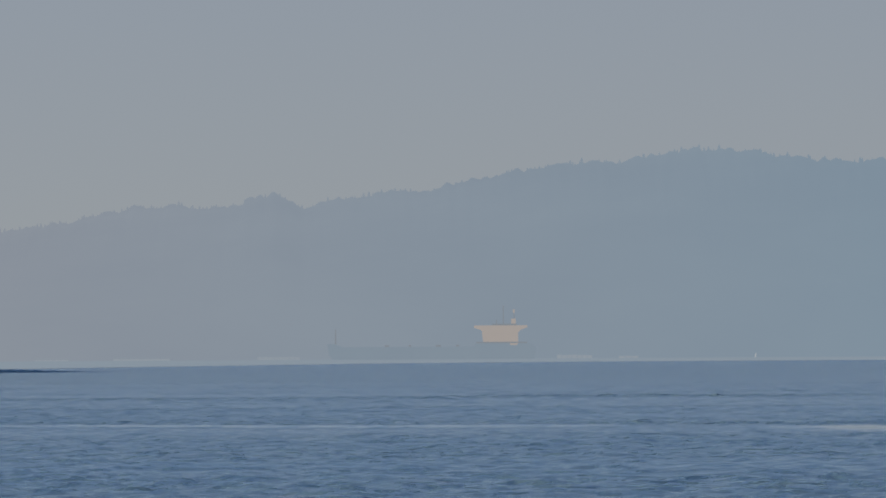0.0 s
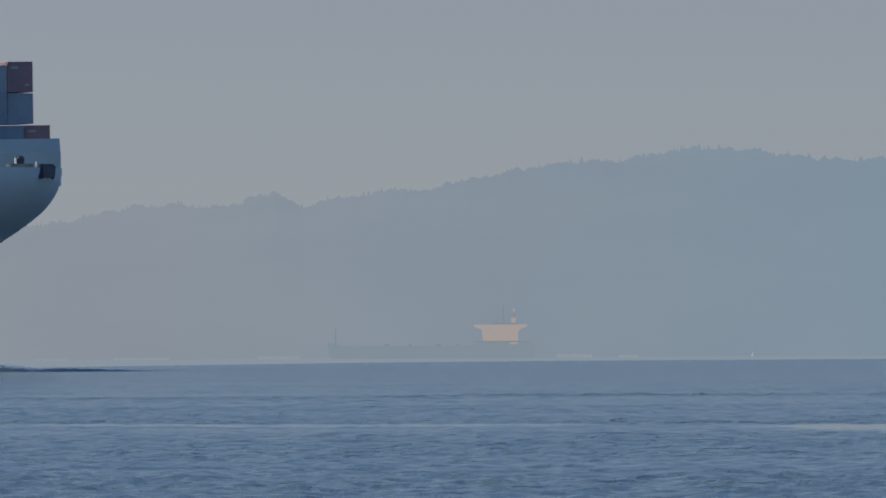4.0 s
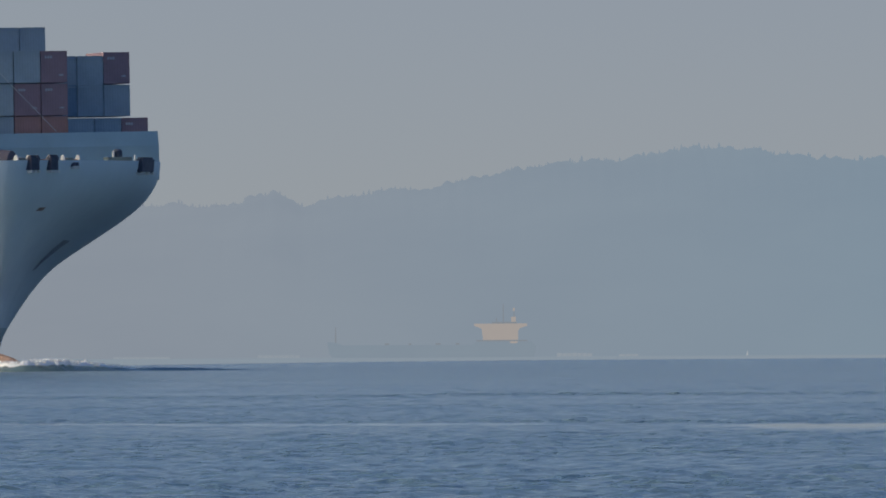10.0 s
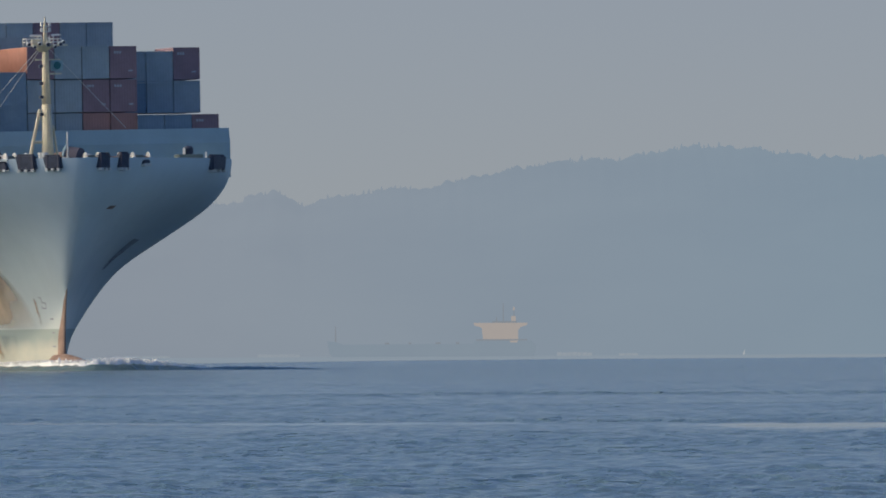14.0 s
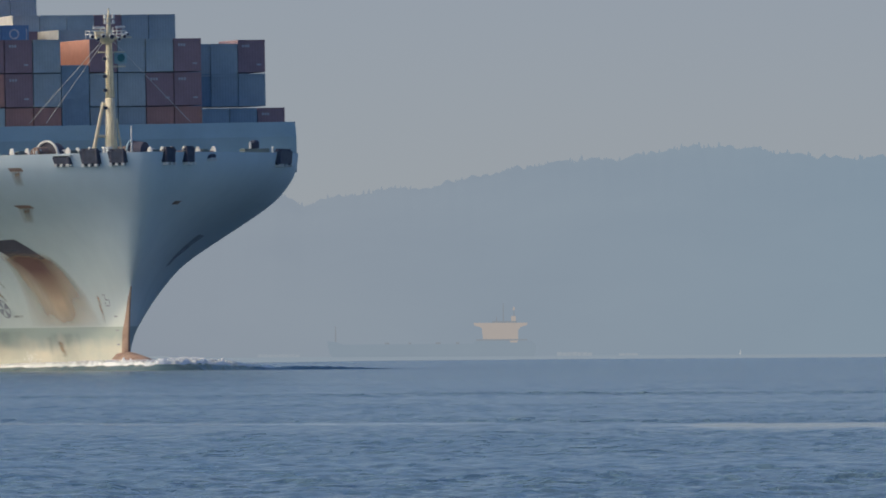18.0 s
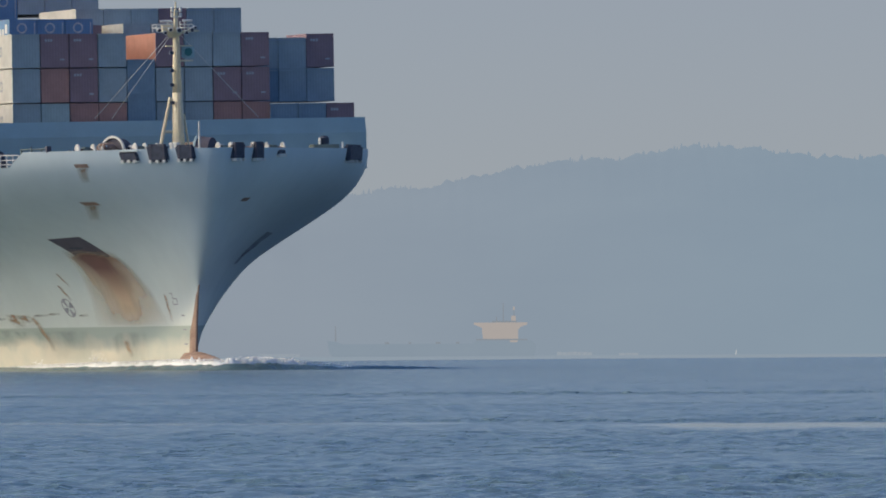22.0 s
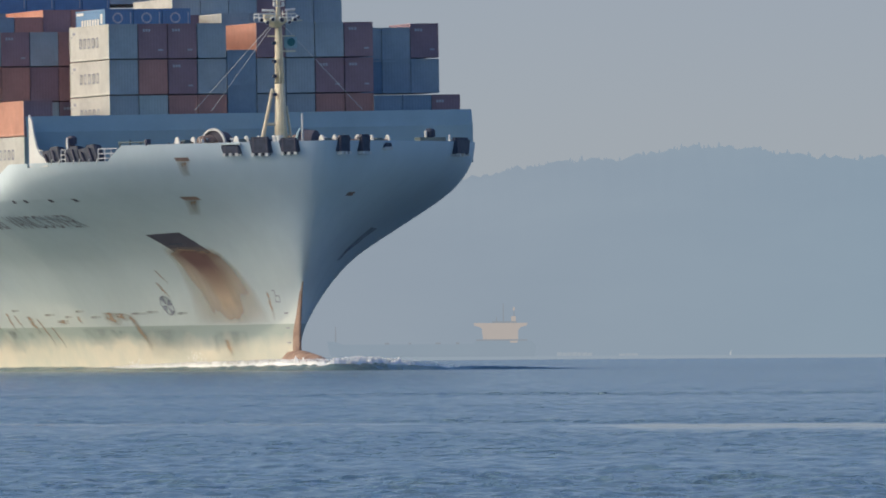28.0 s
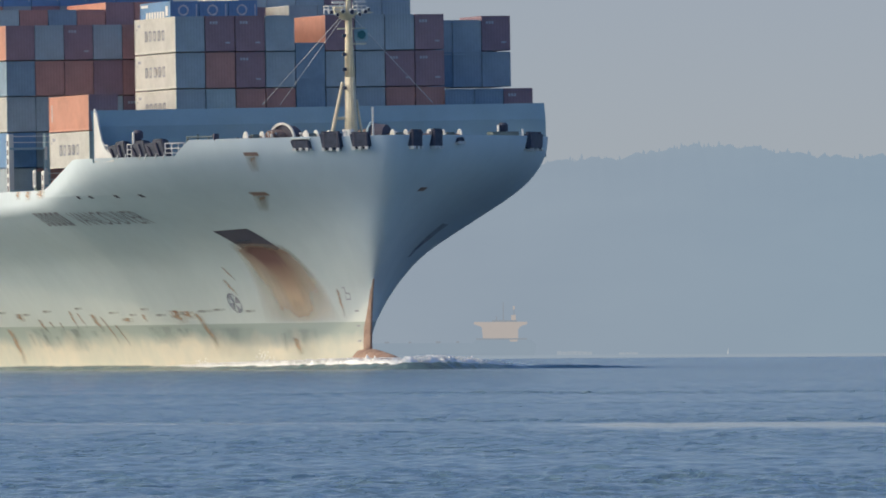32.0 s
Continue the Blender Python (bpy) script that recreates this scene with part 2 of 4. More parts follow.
PLAIN = {"grey": "blue-grey corrugated steel container stacked on deck", "pale": "pale grey corrugated container stacked on deck",
         "maroon": "dark maroon corrugated container stacked on deck", "brown": "reddish-brown corrugated container stacked on deck",
         "navy": "navy blue corrugated container stacked on deck", "orange": "faded orange corrugated container stacked on deck",
         "cream": "cream-white corrugated container with dark side marks", "sky": "bright blue corrugated container with pale ring mark"}
CARGO = []


def put_box(kind, u, w, top, length=BL, height=BH):
    """A container with its front end at u, its middle at w, its roof at top. It rides with the ship."""
    key = (kind, length, height)
    if key not in MESHES:
        MESHES[key] = box_mesh(*key)
    ob = new("container", MESHES[key]["frame"])
    for name, me in MESHES[key].items():
        if name != "frame":
            new(me.name.split(".")[0], me).parent = ob
    CARGO.append((ob, pose(u, -w, top - height)))
    return tagged(ob, PLAIN[kind], "container", "containers stacked on deck")


MARKS = {}


def mark(ob, face, a, z, wide, high, mat, hollow=0.0, name="letter_block"):
    """A painted bar or hollow block on a container: on the starboard side (s: a aft to fore) or on the front end (e: a starboard to port)."""
    key = (face, wide, high, mat.name, hollow)
    if key not in MARKS:
        bm = bmesh.new()
        o = [(0, 0), (wide, 0), (wide, high), (0, high)]
        if hollow:
            i = [(hollow, hollow), (wide - hollow, hollow), (wide - hollow, high - hollow), (hollow, high - hollow)]
            vo, vi = ([bm.verts.new((x, 0, y) if face == "s" else (0, x, y)) for x, y in q] for q in (o, i))
            for k in range(4):
                bm.faces.new((vo[k], vo[(k + 1) % 4], vi[(k + 1) % 4], vi[k]))
        else:
            bm.faces.new([bm.verts.new((x, 0, y) if face == "s" else (0, x, y)) for x, y in o])
        me = bpy.data.meshes.new(name)
        bm.to_mesh(me)
        bm.free()
        me.materials.append(mat)
        MARKS[key] = me
    q = new(name, MARKS[key])
    q.parent = ob
    q.location = (a, -BW / 2 - 0.012, z) if face == "s" else (0.012, a, z)


def side_word(ob):
    """Five hollow blocks in place of the line's name, with a small mark in the corner."""
    for k in range(5):
        mark(ob, "s", -9.1 + k * 1.3, 1.0, 0.7, 0.85, M_LETTER, 0.16)
    mark(ob, "s", -11.2, 2.2, 0.9, 0.22, M_LETTER)
    mark(ob, "s", -11.6, 1.95, 0.3, 0.15, M_LETTER)


def end_word(ob, light):
    """Three small pale blocks high on the end, and a short code below."""
    for k in range(3):
        mark(ob, "e", -0.85 + k * 0.24, 2.2, 0.17, 0.22, light)
    mark(ob, "e", 0.45, 0.62, 0.4, 0.13, light, name="code_bar")


def end_ring(ob):
    """A pale ring mark on the end."""
    if "ring" not in MARKS:
        bm = bmesh.new()
        vs = [[bm.verts.new((0, r * math.cos(k * math.tau / 20), r * math.sin(k * math.tau / 20))) for k in range(20)] for r in (0.32, 0.46)]
        for k in range(20):
            bm.faces.new((vs[0][k], vs[1][k], vs[1][(k + 1) % 20], vs[0][(k + 1) % 20]))
        MARKS["ring"] = bpy.data.meshes.new("ring_mark")
        bm.to_mesh(MARKS["ring"])
        bm.free()
        MARKS["ring"].materials.append(M_PALEMARK)
    q = new("ring_mark", MARKS["ring"])
    q.parent = ob
    q.location = (0.012, -0.1, 1.82)
    mark(ob, "e", 0.98, 0.4, 0.09, 1.9, M_PALEMARK, name="code_bar")


CODE = dict(g="grey", p="pale", m="maroon", b="brown", n="navy", o="orange", c="cream", s="sky")
M_PALEMARK = material("faded_white_mark", (0.52, 0.55, 0.58), 0.6, vary=0.15, scale=2)


def bay(u, w_first, tiers, length=BL, height=BH, pitch=2.5, lift=0.0):
    """Rows of boxes from starboard to port, a string of colour letters for each tier's roof height."""
    for top, row in tiers:
        for k, c in enumerate(row):
            if c != ".":
                ob = put_box(CODE[c], u, w_first - pitch / 2 - pitch * k, top + lift, length, height)
                if c == "c" and u > -17:
                    side_word(ob)
                if c == "s" and not (u < -40 and top < 25):
                    end_ring(ob)
                    if k == 0 and u > -35:
                        for q in range(7):
                            mark(ob, "s", -length * 0.8 + q * length * 0.09, 1.1, 0.6, 0.7, M_WHITE)
                        mark(ob, "s", 0.3 - length, 2.2, 2.2, 0.22, M_WHITE)
                        mark(ob, "s", -1.4, 1.4, 0.7, 0.8, M_WHITE)
                if c == "m" and (k * 7 + int(top)) % 3 != 1 and u > -45:
                    end_word(ob, M_PALEMARK)
                if c in "ob" and length > 10 and (k + int(top)) % 2 == 0:
                    mark(ob, "s", -11.3, 0.8, 0.25, 1.4, M_PALEMARK, name="code_bar")


# first bay
bay(-15.5, 11.39, [(28.47, "cmmg.oggm"), (25.52, "cbmg.ggmm"), (22.57, "cpbb.ggbb"), (19.62, "ggbm.gbgm"), (16.67, "bgmngbmgb")], pitch=2.53, lift=0.2)
# navy boxes added in an open slot, standing in for its shaded gap
bay(-15.5, 11.39 - 2.53 * 4, [(26.45, "n"), (23.55, "n"), (20.65, "n")], BL, 2.9, 2.53)
bay(-15.4, 18.75, [(22.45, "o.."), (19.5, "cgm")])
bay(-21.0, -11.25, [(28.15, "gg."), (28.47, "..m"), (25.52, "ngg")], 6.06, lift=0.15)
bay(-15.2, -11.25, [(22.57, "nnm"), (19.62, "gbm")], 6.06)
bay(-21.5, -11.25, [(22.57, "nnm"), (19.62, "gbm")], 6.06)
# second bay
bay(-30.0, 7.65, [(30.3, "sss")], 9.12, 2.59)
bay(-34.4, 0.64, [(29.85, "o")], 6.06, 2.59)
bay(-30.0, -2.5, [(29.85, "cg")], BL, 2.59)
bay(-30.0, 7.65, [(27.7, "mbmgcg"), (25.1, "mgbgmb"), (22.5, "gmgbgm")], 9.12, 2.59)
bay(-40.65, 18.75, [(28.47, "ogmgbgmmgmggmg."), (25.52, "nbbmbmgbmggmbg."), (22.57, "cgbgmbggmbmgmg."), (19.62, "sggbmggbmgmbgg."), (16.67, "gbmgmbggmbmggm.")], lift=0.2)
bay(-40.65, -1.25, [(31.42, "cggmgg")])
# bays behind
bay(-54.6, 18.75, [(30.3, "gpbnb"), (27.7, "gmbgm"), (25.1, "bgmgb")], BL, 2.59)
bay(-54.6, 6.25, [(30.9, "obmo"), (28.3, "gbmg")], BL, 2.59)
bay(-54.6, -3.75, [(30.9, "gmbgmg"), (28.3, "bgmgbm")], BL, 2.59)
bay(-69.0, 13.75, [(33.6, "sssssss"), (31.0, "bgmgbmggbm")], BL, 2.59)
bay(-69.0, -3.75, [(34.3, "cgg")], BL, 2.59)

# ---- foremast ----
def foremast(u, w):
    base = Vector((u, -w, 17.0))

    def at(x, y, z):
        return base + Vector((x, -y, z - 17.0))
    bm = bmesh.new()
    rod(bm, at(-0.1, -0.12, 17.0), at(-0.05, -0.05, 23.4), 0.6, 0.41, 18)
    rod(bm, at(-0.05, -0.05, 23.4), at(0, 0, 28.3), 0.41, 0.27, 18)
    for f in bm.faces:
        f.smooth = len(f.verts) == 4
    mast = part("foremast", bm, M_CREAM, ship, "cream-painted steel foremast with railed lamp platform")
    bm = bmesh.new()
    rod(bm, at(0, 0, 28.2), at(0, 0, 30.35), 0.22, 0.17, 10)
    rod(bm, at(0, 0, 30.35), at(0, 0, 31.05), 0.1, 0.06)
    part("topmast", bm, M_CREAM, mast)
    for z in (29.75, 30.2):
        bm = bmesh.new()
        rod(bm, at(0.15, -0.42, z), at(0.15, 0.42, z), 0.05, sides=6)
        for y in (-0.36, 0.36):
            rod(bm, at(0.2, y, z), at(0.2, y, z + 0.34), 0.15, 0.12)
        part("navigation_light", bm, M_WHITE, mast, "white stacked navigation lamps")
    for s, (foot, head) in ((1, (1.85, 0.55)), (-1, (1.3, 0.6))):
        bm = bmesh.new()
        foot, head = at(-0.3, s * foot, 17.0), at(-0.1, s * head, 23.0 if s > 0 else 21.6)
        rod(bm, foot, head, 0.17 if s > 0 else 0.12, 0.14 if s > 0 else 0.1)
        part("brace", bm, M_CREAM, mast)
        if s > 0:
            for k in (0.2, 0.52):
                q = foot.lerp(head, k)
                bm = bmesh.new()
                rod(bm, q, (base.x, base.y, q.z), 0.13)
                part("cross_bar", bm, M_CREAM, mast)
    # lamp platform: a tapered bracket, a thin deck, an open frame with lamps hung on it
    z = 28.5
    bm = bmesh.new()
    box(bm, u - 0.7, u + 0.7, -w - 1.3, -w + 1.85, z, z + 0.12)
    plat = part("platform", bm, M_CREAM, mast, "small lookout platform with open frames")
    bm = bmesh.new()
    rod(bm, at(0, 0.2, z - 0.5), at(0, 0.2, z), 0.32, 0.95, 12)
    part("bracket", bm, M_CREAM, plat)
    for y0, y1, h in ((0.5, 1.85, 0.9), (-1.3, -0.55, 0.95)):
        bm = bmesh.new()
        for x in (-0.65, 0.65):
            for y in (y0, y1):
                rod(bm, at(x, y, z), at(x, y, z + (h if y in (0.5, -0.55) else 0.62)), 0.045, sides=6)
            for q in (0.35, 0.62):
                rod(bm, at(x, y0, z + q), at(x, y1, z + q), 0.04, sides=6)
        for y in (y0, y1):
            for q in (0.35, 0.62):
                rod(bm, at(-0.65, y, z + q), at(0.65, y, z + q), 0.04, sides=6)
        part("railing", bm, M_WHITE, plat, "white pipe railing")
        bm = bmesh.new()
        rod(bm, at(0.1, y0 - 0.1, z + h), at(0.1, y1 - 0.45 * (y1 > 1), z + h), 0.1, sides=8)
        part("spreader", bm, M_WHITE, plat)
    for x, y, q, r in ((0.75, 1.7, 0.1, 0.2), (0.8, 1.2, -0.12, 0.17), (0.8, 0.75, 0.15, 0.17), (0.85, 0.0, 0.1, 0.24), (0.8, -0.65, -0.1, 0.18), (0.75, -1.15, 0.12, 0.2), (0.7, -1.45, 0.3, 0.16)):
        bm = bmesh.new()
        rod(bm, at(x - 0.2, y, z + q + 0.1), at(x + 0.2, y, z + q), r * 0.7, r, 10)
        lamp = part("floodlight", bm, M_WHITE, plat)
        bm = bmesh.new()
        rod(bm, at(x + 0.2, y, z + q), at(x + 0.22, y, z + q - 0.005), r * 0.75, r * 0.75, 10)
        part("lens", bm, M_SHADE, lamp)
    bm = bmesh.new()
    box(bm, u - 0.25, u + 0.3, -w - 0.5 - 0.75, -w - 0.3, z + 0.14, z + 0.55)
    part("junction_box", bm, M_CREAM, plat)
    for y in (0.95, -1.35):
        bm = bmesh.new()
        rod(bm, at(0, 0, 27.3), at(0.1, y, 27.3), 0.07, sides=6)
        part("arm", bm, M_CREAM, mast)
    bm = bmesh.new()
    box(bm, u - 0.3, u + 0.35, -w + 0.3, -w + 1.35, 26.0, 26.14)
    part("horn_shelf", bm, M_CREAM, mast)
    bm = bmesh.new()
    box(bm, u + 0.05, u + 0.3, -w + 0.4, -w + 1.5, 26.3, 27.25)
    bmesh.ops.bevel(bm, geom=bm.edges[:], offset=0.06, segments=2, affect="EDGES")
    horn = part("horn", bm, material("horn_green", (0.30, 0.47, 0.50), 0.5), mast, "pale grey-green square foghorn plate")
    bm = bmesh.new()
    rod(bm, at(0.28, -0.92, 26.8), at(0.5, -0.92, 26.8), 0.2, 0.34, 16)
    part("mouth", bm, material("horn_mouth", (0.03, 0.16, 0.17), 0.5), horn, "dark green horn mouth")
    for z2 in (22.4, 23.9, 25.1, 26.6):
        bm = bmesh.new()
        box(bm, u + 0.2, u + 0.5, -w - 0.66, -w - 0.36, z2, z2 + 0.26)
        part("lamp_box", bm, M_BLACK, mast)
    bm = bmesh.new()
    for y in (-0.12, 0.12):
        rod(bm, at(0.8, y + 0.02, 17.2), at(0.42, y, 28.2), 0.035, sides=5)
    for k in range(36):
        z2 = 17.4 + k * 0.3
        x = 0.8 - 0.38 * (z2 - 17.2) / 11
        rod(bm, at(x, -0.12, z2), at(x, 0.12, z2), 0.022, sides=4)
    part("ladder", bm, M_CREAM, mast)
    for a, b in (((-0.3, 0.6, 28.2), (-7.6, 5.1, 21.4)), ((-0.3, 0.4, 28.2), (-7.6, 3.6, 21.4)), ((-0.3, -0.5, 28.2), (-7.6, -9.3, 21.4))):
        bm = bmesh.new()
        rod(bm, at(*a), at(*b), 0.025, sides=5)
        part("stay_wire", bm, M_WHITE, mast, "thin steel stay wire")


foremast(-5.0, -0.12)

# ---- forecastle fittings ----
def skin_patch(name, mat, corners, parent, off=0.03, n=8, m=6, label="", side=1):
    """A plate that follows the hull between four corners (u, z): top left, top right, bottom right, bottom left."""
    bm = bmesh.new()
    uvl = bm.loops.layers.uv.new("uv")
    tl, tr, br, bl = corners
    rows = []
    for j in range(m + 1):
        k = j / m
        a = (tl[0] + (bl[0] - tl[0]) * k, tl[1] + (bl[1] - tl[1]) * k)
        b = (tr[0] + (br[0] - tr[0]) * k, tr[1] + (br[1] - tr[1]) * k)
        rows.append([bm.verts.new(skin(a[0] + (b[0] - a[0]) * i / n, a[1] + (b[1] - a[1]) * i / n, off, side)) for i in range(n + 1)])
    for j in range(m):
        for i in range(n):
            f = bm.faces.new((rows[j][i], rows[j][i + 1], rows[j + 1][i + 1], rows[j + 1][i]))
            for lp, (a, b) in zip(f.loops, ((i, j), (i + 1, j), (i + 1, j + 1), (i, j + 1))):
                lp[uvl].uv = (a / n, 1 - b / m)
    return part(name, bm, mat, parent, label, smooth=True)


def stain_material(name, colour, dark, amount, streak=(6.0, 1.2), seed=0.0, floor=0.22):
    """Rust or grime that fades to its edges, with streaks running down."""
    mt = bpy.data.materials.new(name)
    mt.use_nodes = True
    n, l = mt.node_tree.nodes, mt.node_tree.links
    b = n["Principled BSDF"]
    b.inputs["Roughness"].default_value = 0.85
    uv, sep = n.new("ShaderNodeUVMap"), n.new("ShaderNodeSeparateXYZ")
    l.new(uv.outputs[0], sep.inputs[0])
    mp, t = n.new("ShaderNodeMapping"), n.new("ShaderNodeTexNoise")
    mp.inputs["Scale"].default_value, mp.inputs["Location"].default_value = (*streak, 1), (seed, seed, 0)
    t.inputs["Scale"].default_value, t.inputs["Detail"].default_value = 1.0, 6
    l.new(uv.outputs[0], mp.inputs[0])
    l.new(mp.outputs[0], t.inputs["Vector"])

    def calc(op, a, c, d=None):
        q = n.new("ShaderNodeMath")
        q.operation = op
        for i, v in enumerate((a, c, d)):
            if v is None:
                continue
            if isinstance(v, (int, float)):
                q.inputs[i].default_value = v
            else:
                l.new(v, q.inputs[i])
        return q.outputs[0]
    x, y = sep.outputs[0], sep.outputs[1]
    edge = calc("MULTIPLY", calc("MULTIPLY", x, calc("SUBTRACT", 1.0, x)), 4.0)
    fall = calc("MULTIPLY", calc("POWER", edge, 0.8), calc("POWER", y, 0.5))
    foot = calc("MINIMUM", 1.0, calc("MULTIPLY", calc("SUBTRACT", 1.0, y), 9.0))
    al = calc("MULTIPLY", calc("MULTIPLY", fall, foot), calc("MULTIPLY", calc("SUBTRACT", t.outputs["Fac"], floor), amount))
    al = calc("MINIMUM", 1.0, calc("MAXIMUM", 0.0, al))
    ramp = n.new("ShaderNodeValToRGB")
    ramp.color_ramp.elements[0].color, ramp.color_ramp.elements[1].color = (*colour, 1), (*dark, 1)
    ramp.color_ramp.elements[0].position, ramp.color_ramp.elements[1].position = 0.35, 1.0
    l.new(calc("MULTIPLY", al, calc("MULTIPLY", y, 1.3)), ramp.inputs[0])
    l.new(ramp.outputs[0], b.inputs["Base Color"])
    l.new(al, b.inputs["Alpha"])
    return mt


S_ANCHOR = stain_material("anchor_rust", (0.56, 0.42, 0.29), (0.17, 0.09, 0.08), 4.4, (3.0, 0.6), 0.0, 0.2)
S_STREAK = stain_material("rust_streak", (0.54, 0.36, 0.23), (0.33, 0.18, 0.115), 2.6, (3.0, 3.0), 4.0, 0.3)
S_SOFT = stain_material("soft_rust", (0.46, 0.33, 0.22), (0.3, 0.19, 0.13), 1.6, (2.0, 0.8), 2.0, 0.15)
S_GRIME = stain_material("grime", (0.22, 0.24, 0.24), (0.16, 0.18, 0.19), 0.8, (4.0, 1.0), 9.0)

# anchor pockets: flat patches, recess shade painted in, with the rust run from them
for side in (1, -1):
    # the port pocket's shade reuses the letter paint
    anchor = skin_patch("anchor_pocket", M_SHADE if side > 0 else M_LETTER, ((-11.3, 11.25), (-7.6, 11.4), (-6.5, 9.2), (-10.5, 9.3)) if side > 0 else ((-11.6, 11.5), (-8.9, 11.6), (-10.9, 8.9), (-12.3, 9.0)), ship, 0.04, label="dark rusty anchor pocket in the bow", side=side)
    bm = bmesh.new()
    c0, c1 = skin(-10.2, 10.5, -0.06, side), skin(-8.8, 10.5, -0.06, side)
    if side < 0:
        c0, c1 = skin(-11.3, 10.6, 0.02, side), skin(-11.0, 9.6, 0.02, side)
    rod(bm, c0, c1, 0.12, 0.1)
    part("anchor", bm, M_BLACK if side > 0 else M_LETTER, anchor, "dark stowed anchor")
skin_patch("rust_stain", S_ANCHOR, ((-11.6, 10.35), (-6.0, 10.2), (-3.2, 3.85), (-13.6, 3.85)), ship, 0.13, 30, 24, "broad brown rust stain running from the anchor pocket")
# streaks by u, top, bottom, width
for u, z0, z1, wd, lean in ((-69.1, 3.7, 0.6, 1.4, 0.4), (-58.9, 4.4, 3.3, 0.8, 0.2), (-56.4, 4.2, 3.6, 0.5, 0.2), (-53.8, 4.1, 3.5, 0.4, 0), (-63.4, 4.9, 4.2, 1.8, 0),
                            (-49.3, 5.1, 3.5, 0.7, -0.6), (-47.6, 4.9, 3.6, 0.5, 0.3), (-44.1, 4.8, 3.2, 1.3, 0.4), (-42.2, 4.6, 2.2, 0.6, 1), (-39.8, 3.9, 2, 0.5, 1.2),
                            (-35.7, 4.4, 4, 2.6, 0), (-31, 4.7, 4, 0.8, 0), (-25.8, 5, 3.8, 1.9, 0.3), (-24.1, 4.9, 4.2, 1.6, 0.2), (-22.9, 4.8, 1.7, 0.8, 1.1),
                            (-3.2, 6.5, 4.1, 0.35, 0.3), (-10.2, 2.6, 1.2, 0.7, 0.6), (-16.3, 7.4, 6, 0.4, 0.6), (-15.3, 8.4, 7.2, 0.3, 0.5),
                            (-27.6, 14.9, 14.2, 2.2, 0), (-31.5, 14.9, 14.1, 1.6, 0), (-34.6, 14.9, 14.2, 1.2, 0)):
    skin_patch("rust_streak", S_STREAK, ((u - wd * 0.7, z0), (u + wd * 0.7, z0), (u + wd * 0.6 + lean, z1), (u - wd * 0.6 + lean, z1)), ship, 0.05, 6, 6)
for u, z0, z1, wd in ((-52.3, 3.7, 1.6, 7), (-60.6, 3.7, 2, 5), (-29.3, 3.7, 2.2, 6), (-19.7, 3.6, 1, 9), (-9.3, 3.4, 0.7, 5)):
    skin_patch("grime", S_GRIME, ((u - wd / 2, z0), (u + wd / 2, z0), (u + wd / 2, z1), (u - wd / 2, z1)), ship, 0.03, 10, 6)
# long thin scuffs above the boot-top, and smudges left by old figures
S_SCUFF = stain_material("scuff", (0.30, 0.24, 0.19), (0.22, 0.18, 0.16), 1.9, (2.0, 1.0), 5.0, 0.2)
for u, z, wd in ((-67.5, 4.9, 2.6), (-61.1, 4.7, 2.2), (-55.1, 4.95, 2.8), (-46.4, 5.15, 2.4), (-38, 4.75, 3.2), (-33.4, 4.55, 2.2), (-30, 5, 1.6), (-28, 4.5, 2),
                 (-21.3, 4.75, 2.6), (-19.2, 4.85, 2), (-15, 4.7, 1.6)):
    skin_patch("scuff", S_SCUFF, ((u - wd / 2, z + 0.16), (u + wd / 2, z + 0.2), (u + wd / 2, z), (u - wd / 2, z - 0.06)), ship, 0.06, 6, 2)
for u, z, wd, h in ((-63.9, 3.2, 1.3, 1.1), (-60.2, 3.1, 1.2, 1), (-57.1, 3, 1.2, 0.9), (-51.1, 3.5, 2, 0.7), (-46.4, 3.4, 1.8, 0.6), (-25.9, 3.5, 2.4, 0.8), (-11.7, 3, 0.9, 1.6)):
    skin_patch("smudge", S_GRIME, ((u - wd / 2, z), (u + wd / 2, z), (u + wd / 2, z - h), (u - wd / 2, z - h)), ship, 0.06, 6, 4)
# dark plates, scuppers and openings in the skin; the scuppers' inner shade is painted on
for u, z, wd, h in ((-1.95, 14.25, 1.2, 0.28), (0.65, 17.4, 0.85, 0.3)):
    skin_patch("rusty_opening", M_RUST, ((u - wd / 2, z), (u + wd / 2, z), (u + wd / 2, z - h), (u - wd / 2, z - h)), ship, 0.07, 4, 2)
for u, z, wd, lean in ((-1.95, 14.05, 1.2, 1.9), (0.65, 17.15, 0.8, 0.75)):
    skin_patch("rust_stain", S_SOFT, ((u - wd / 2, z), (u + wd / 2, z), (u + wd / 2 - lean, z - 1.3), (u - wd / 2 - lean + 0.2, z - 1.3)), ship, 0.05, 6, 6)
for u in (-19.3, -17.5, -14.3, -11.6):
    skin_patch("scupper", M_SHADE, ((u - 0.22, 14.3), (u + 0.22, 14.3), (u + 0.22, 14.06), (u - 0.22, 14.06)), ship, 0.05, 4, 3)
skin_patch("rusty_opening", M_RUST, ((3.1, 14.4), (3.85, 14.4), (3.85, 14.1), (3.1, 14.1)), ship, 0.05, 4, 2, side=-1)


def on_skin(name, bm, mat, u, z, size, label="", off=0.07, side=1):
    """Lays a flat drawing (x along the ship, y up) on the hull's skin."""
    for v in bm.verts:
        v.co = skin(u + v.co.x * size, z + v.co.y * size, off, side)
    return part(name, bm, mat, ship, label)


# bow thruster mark: a ring with four vanes
bm = bmesh.new()
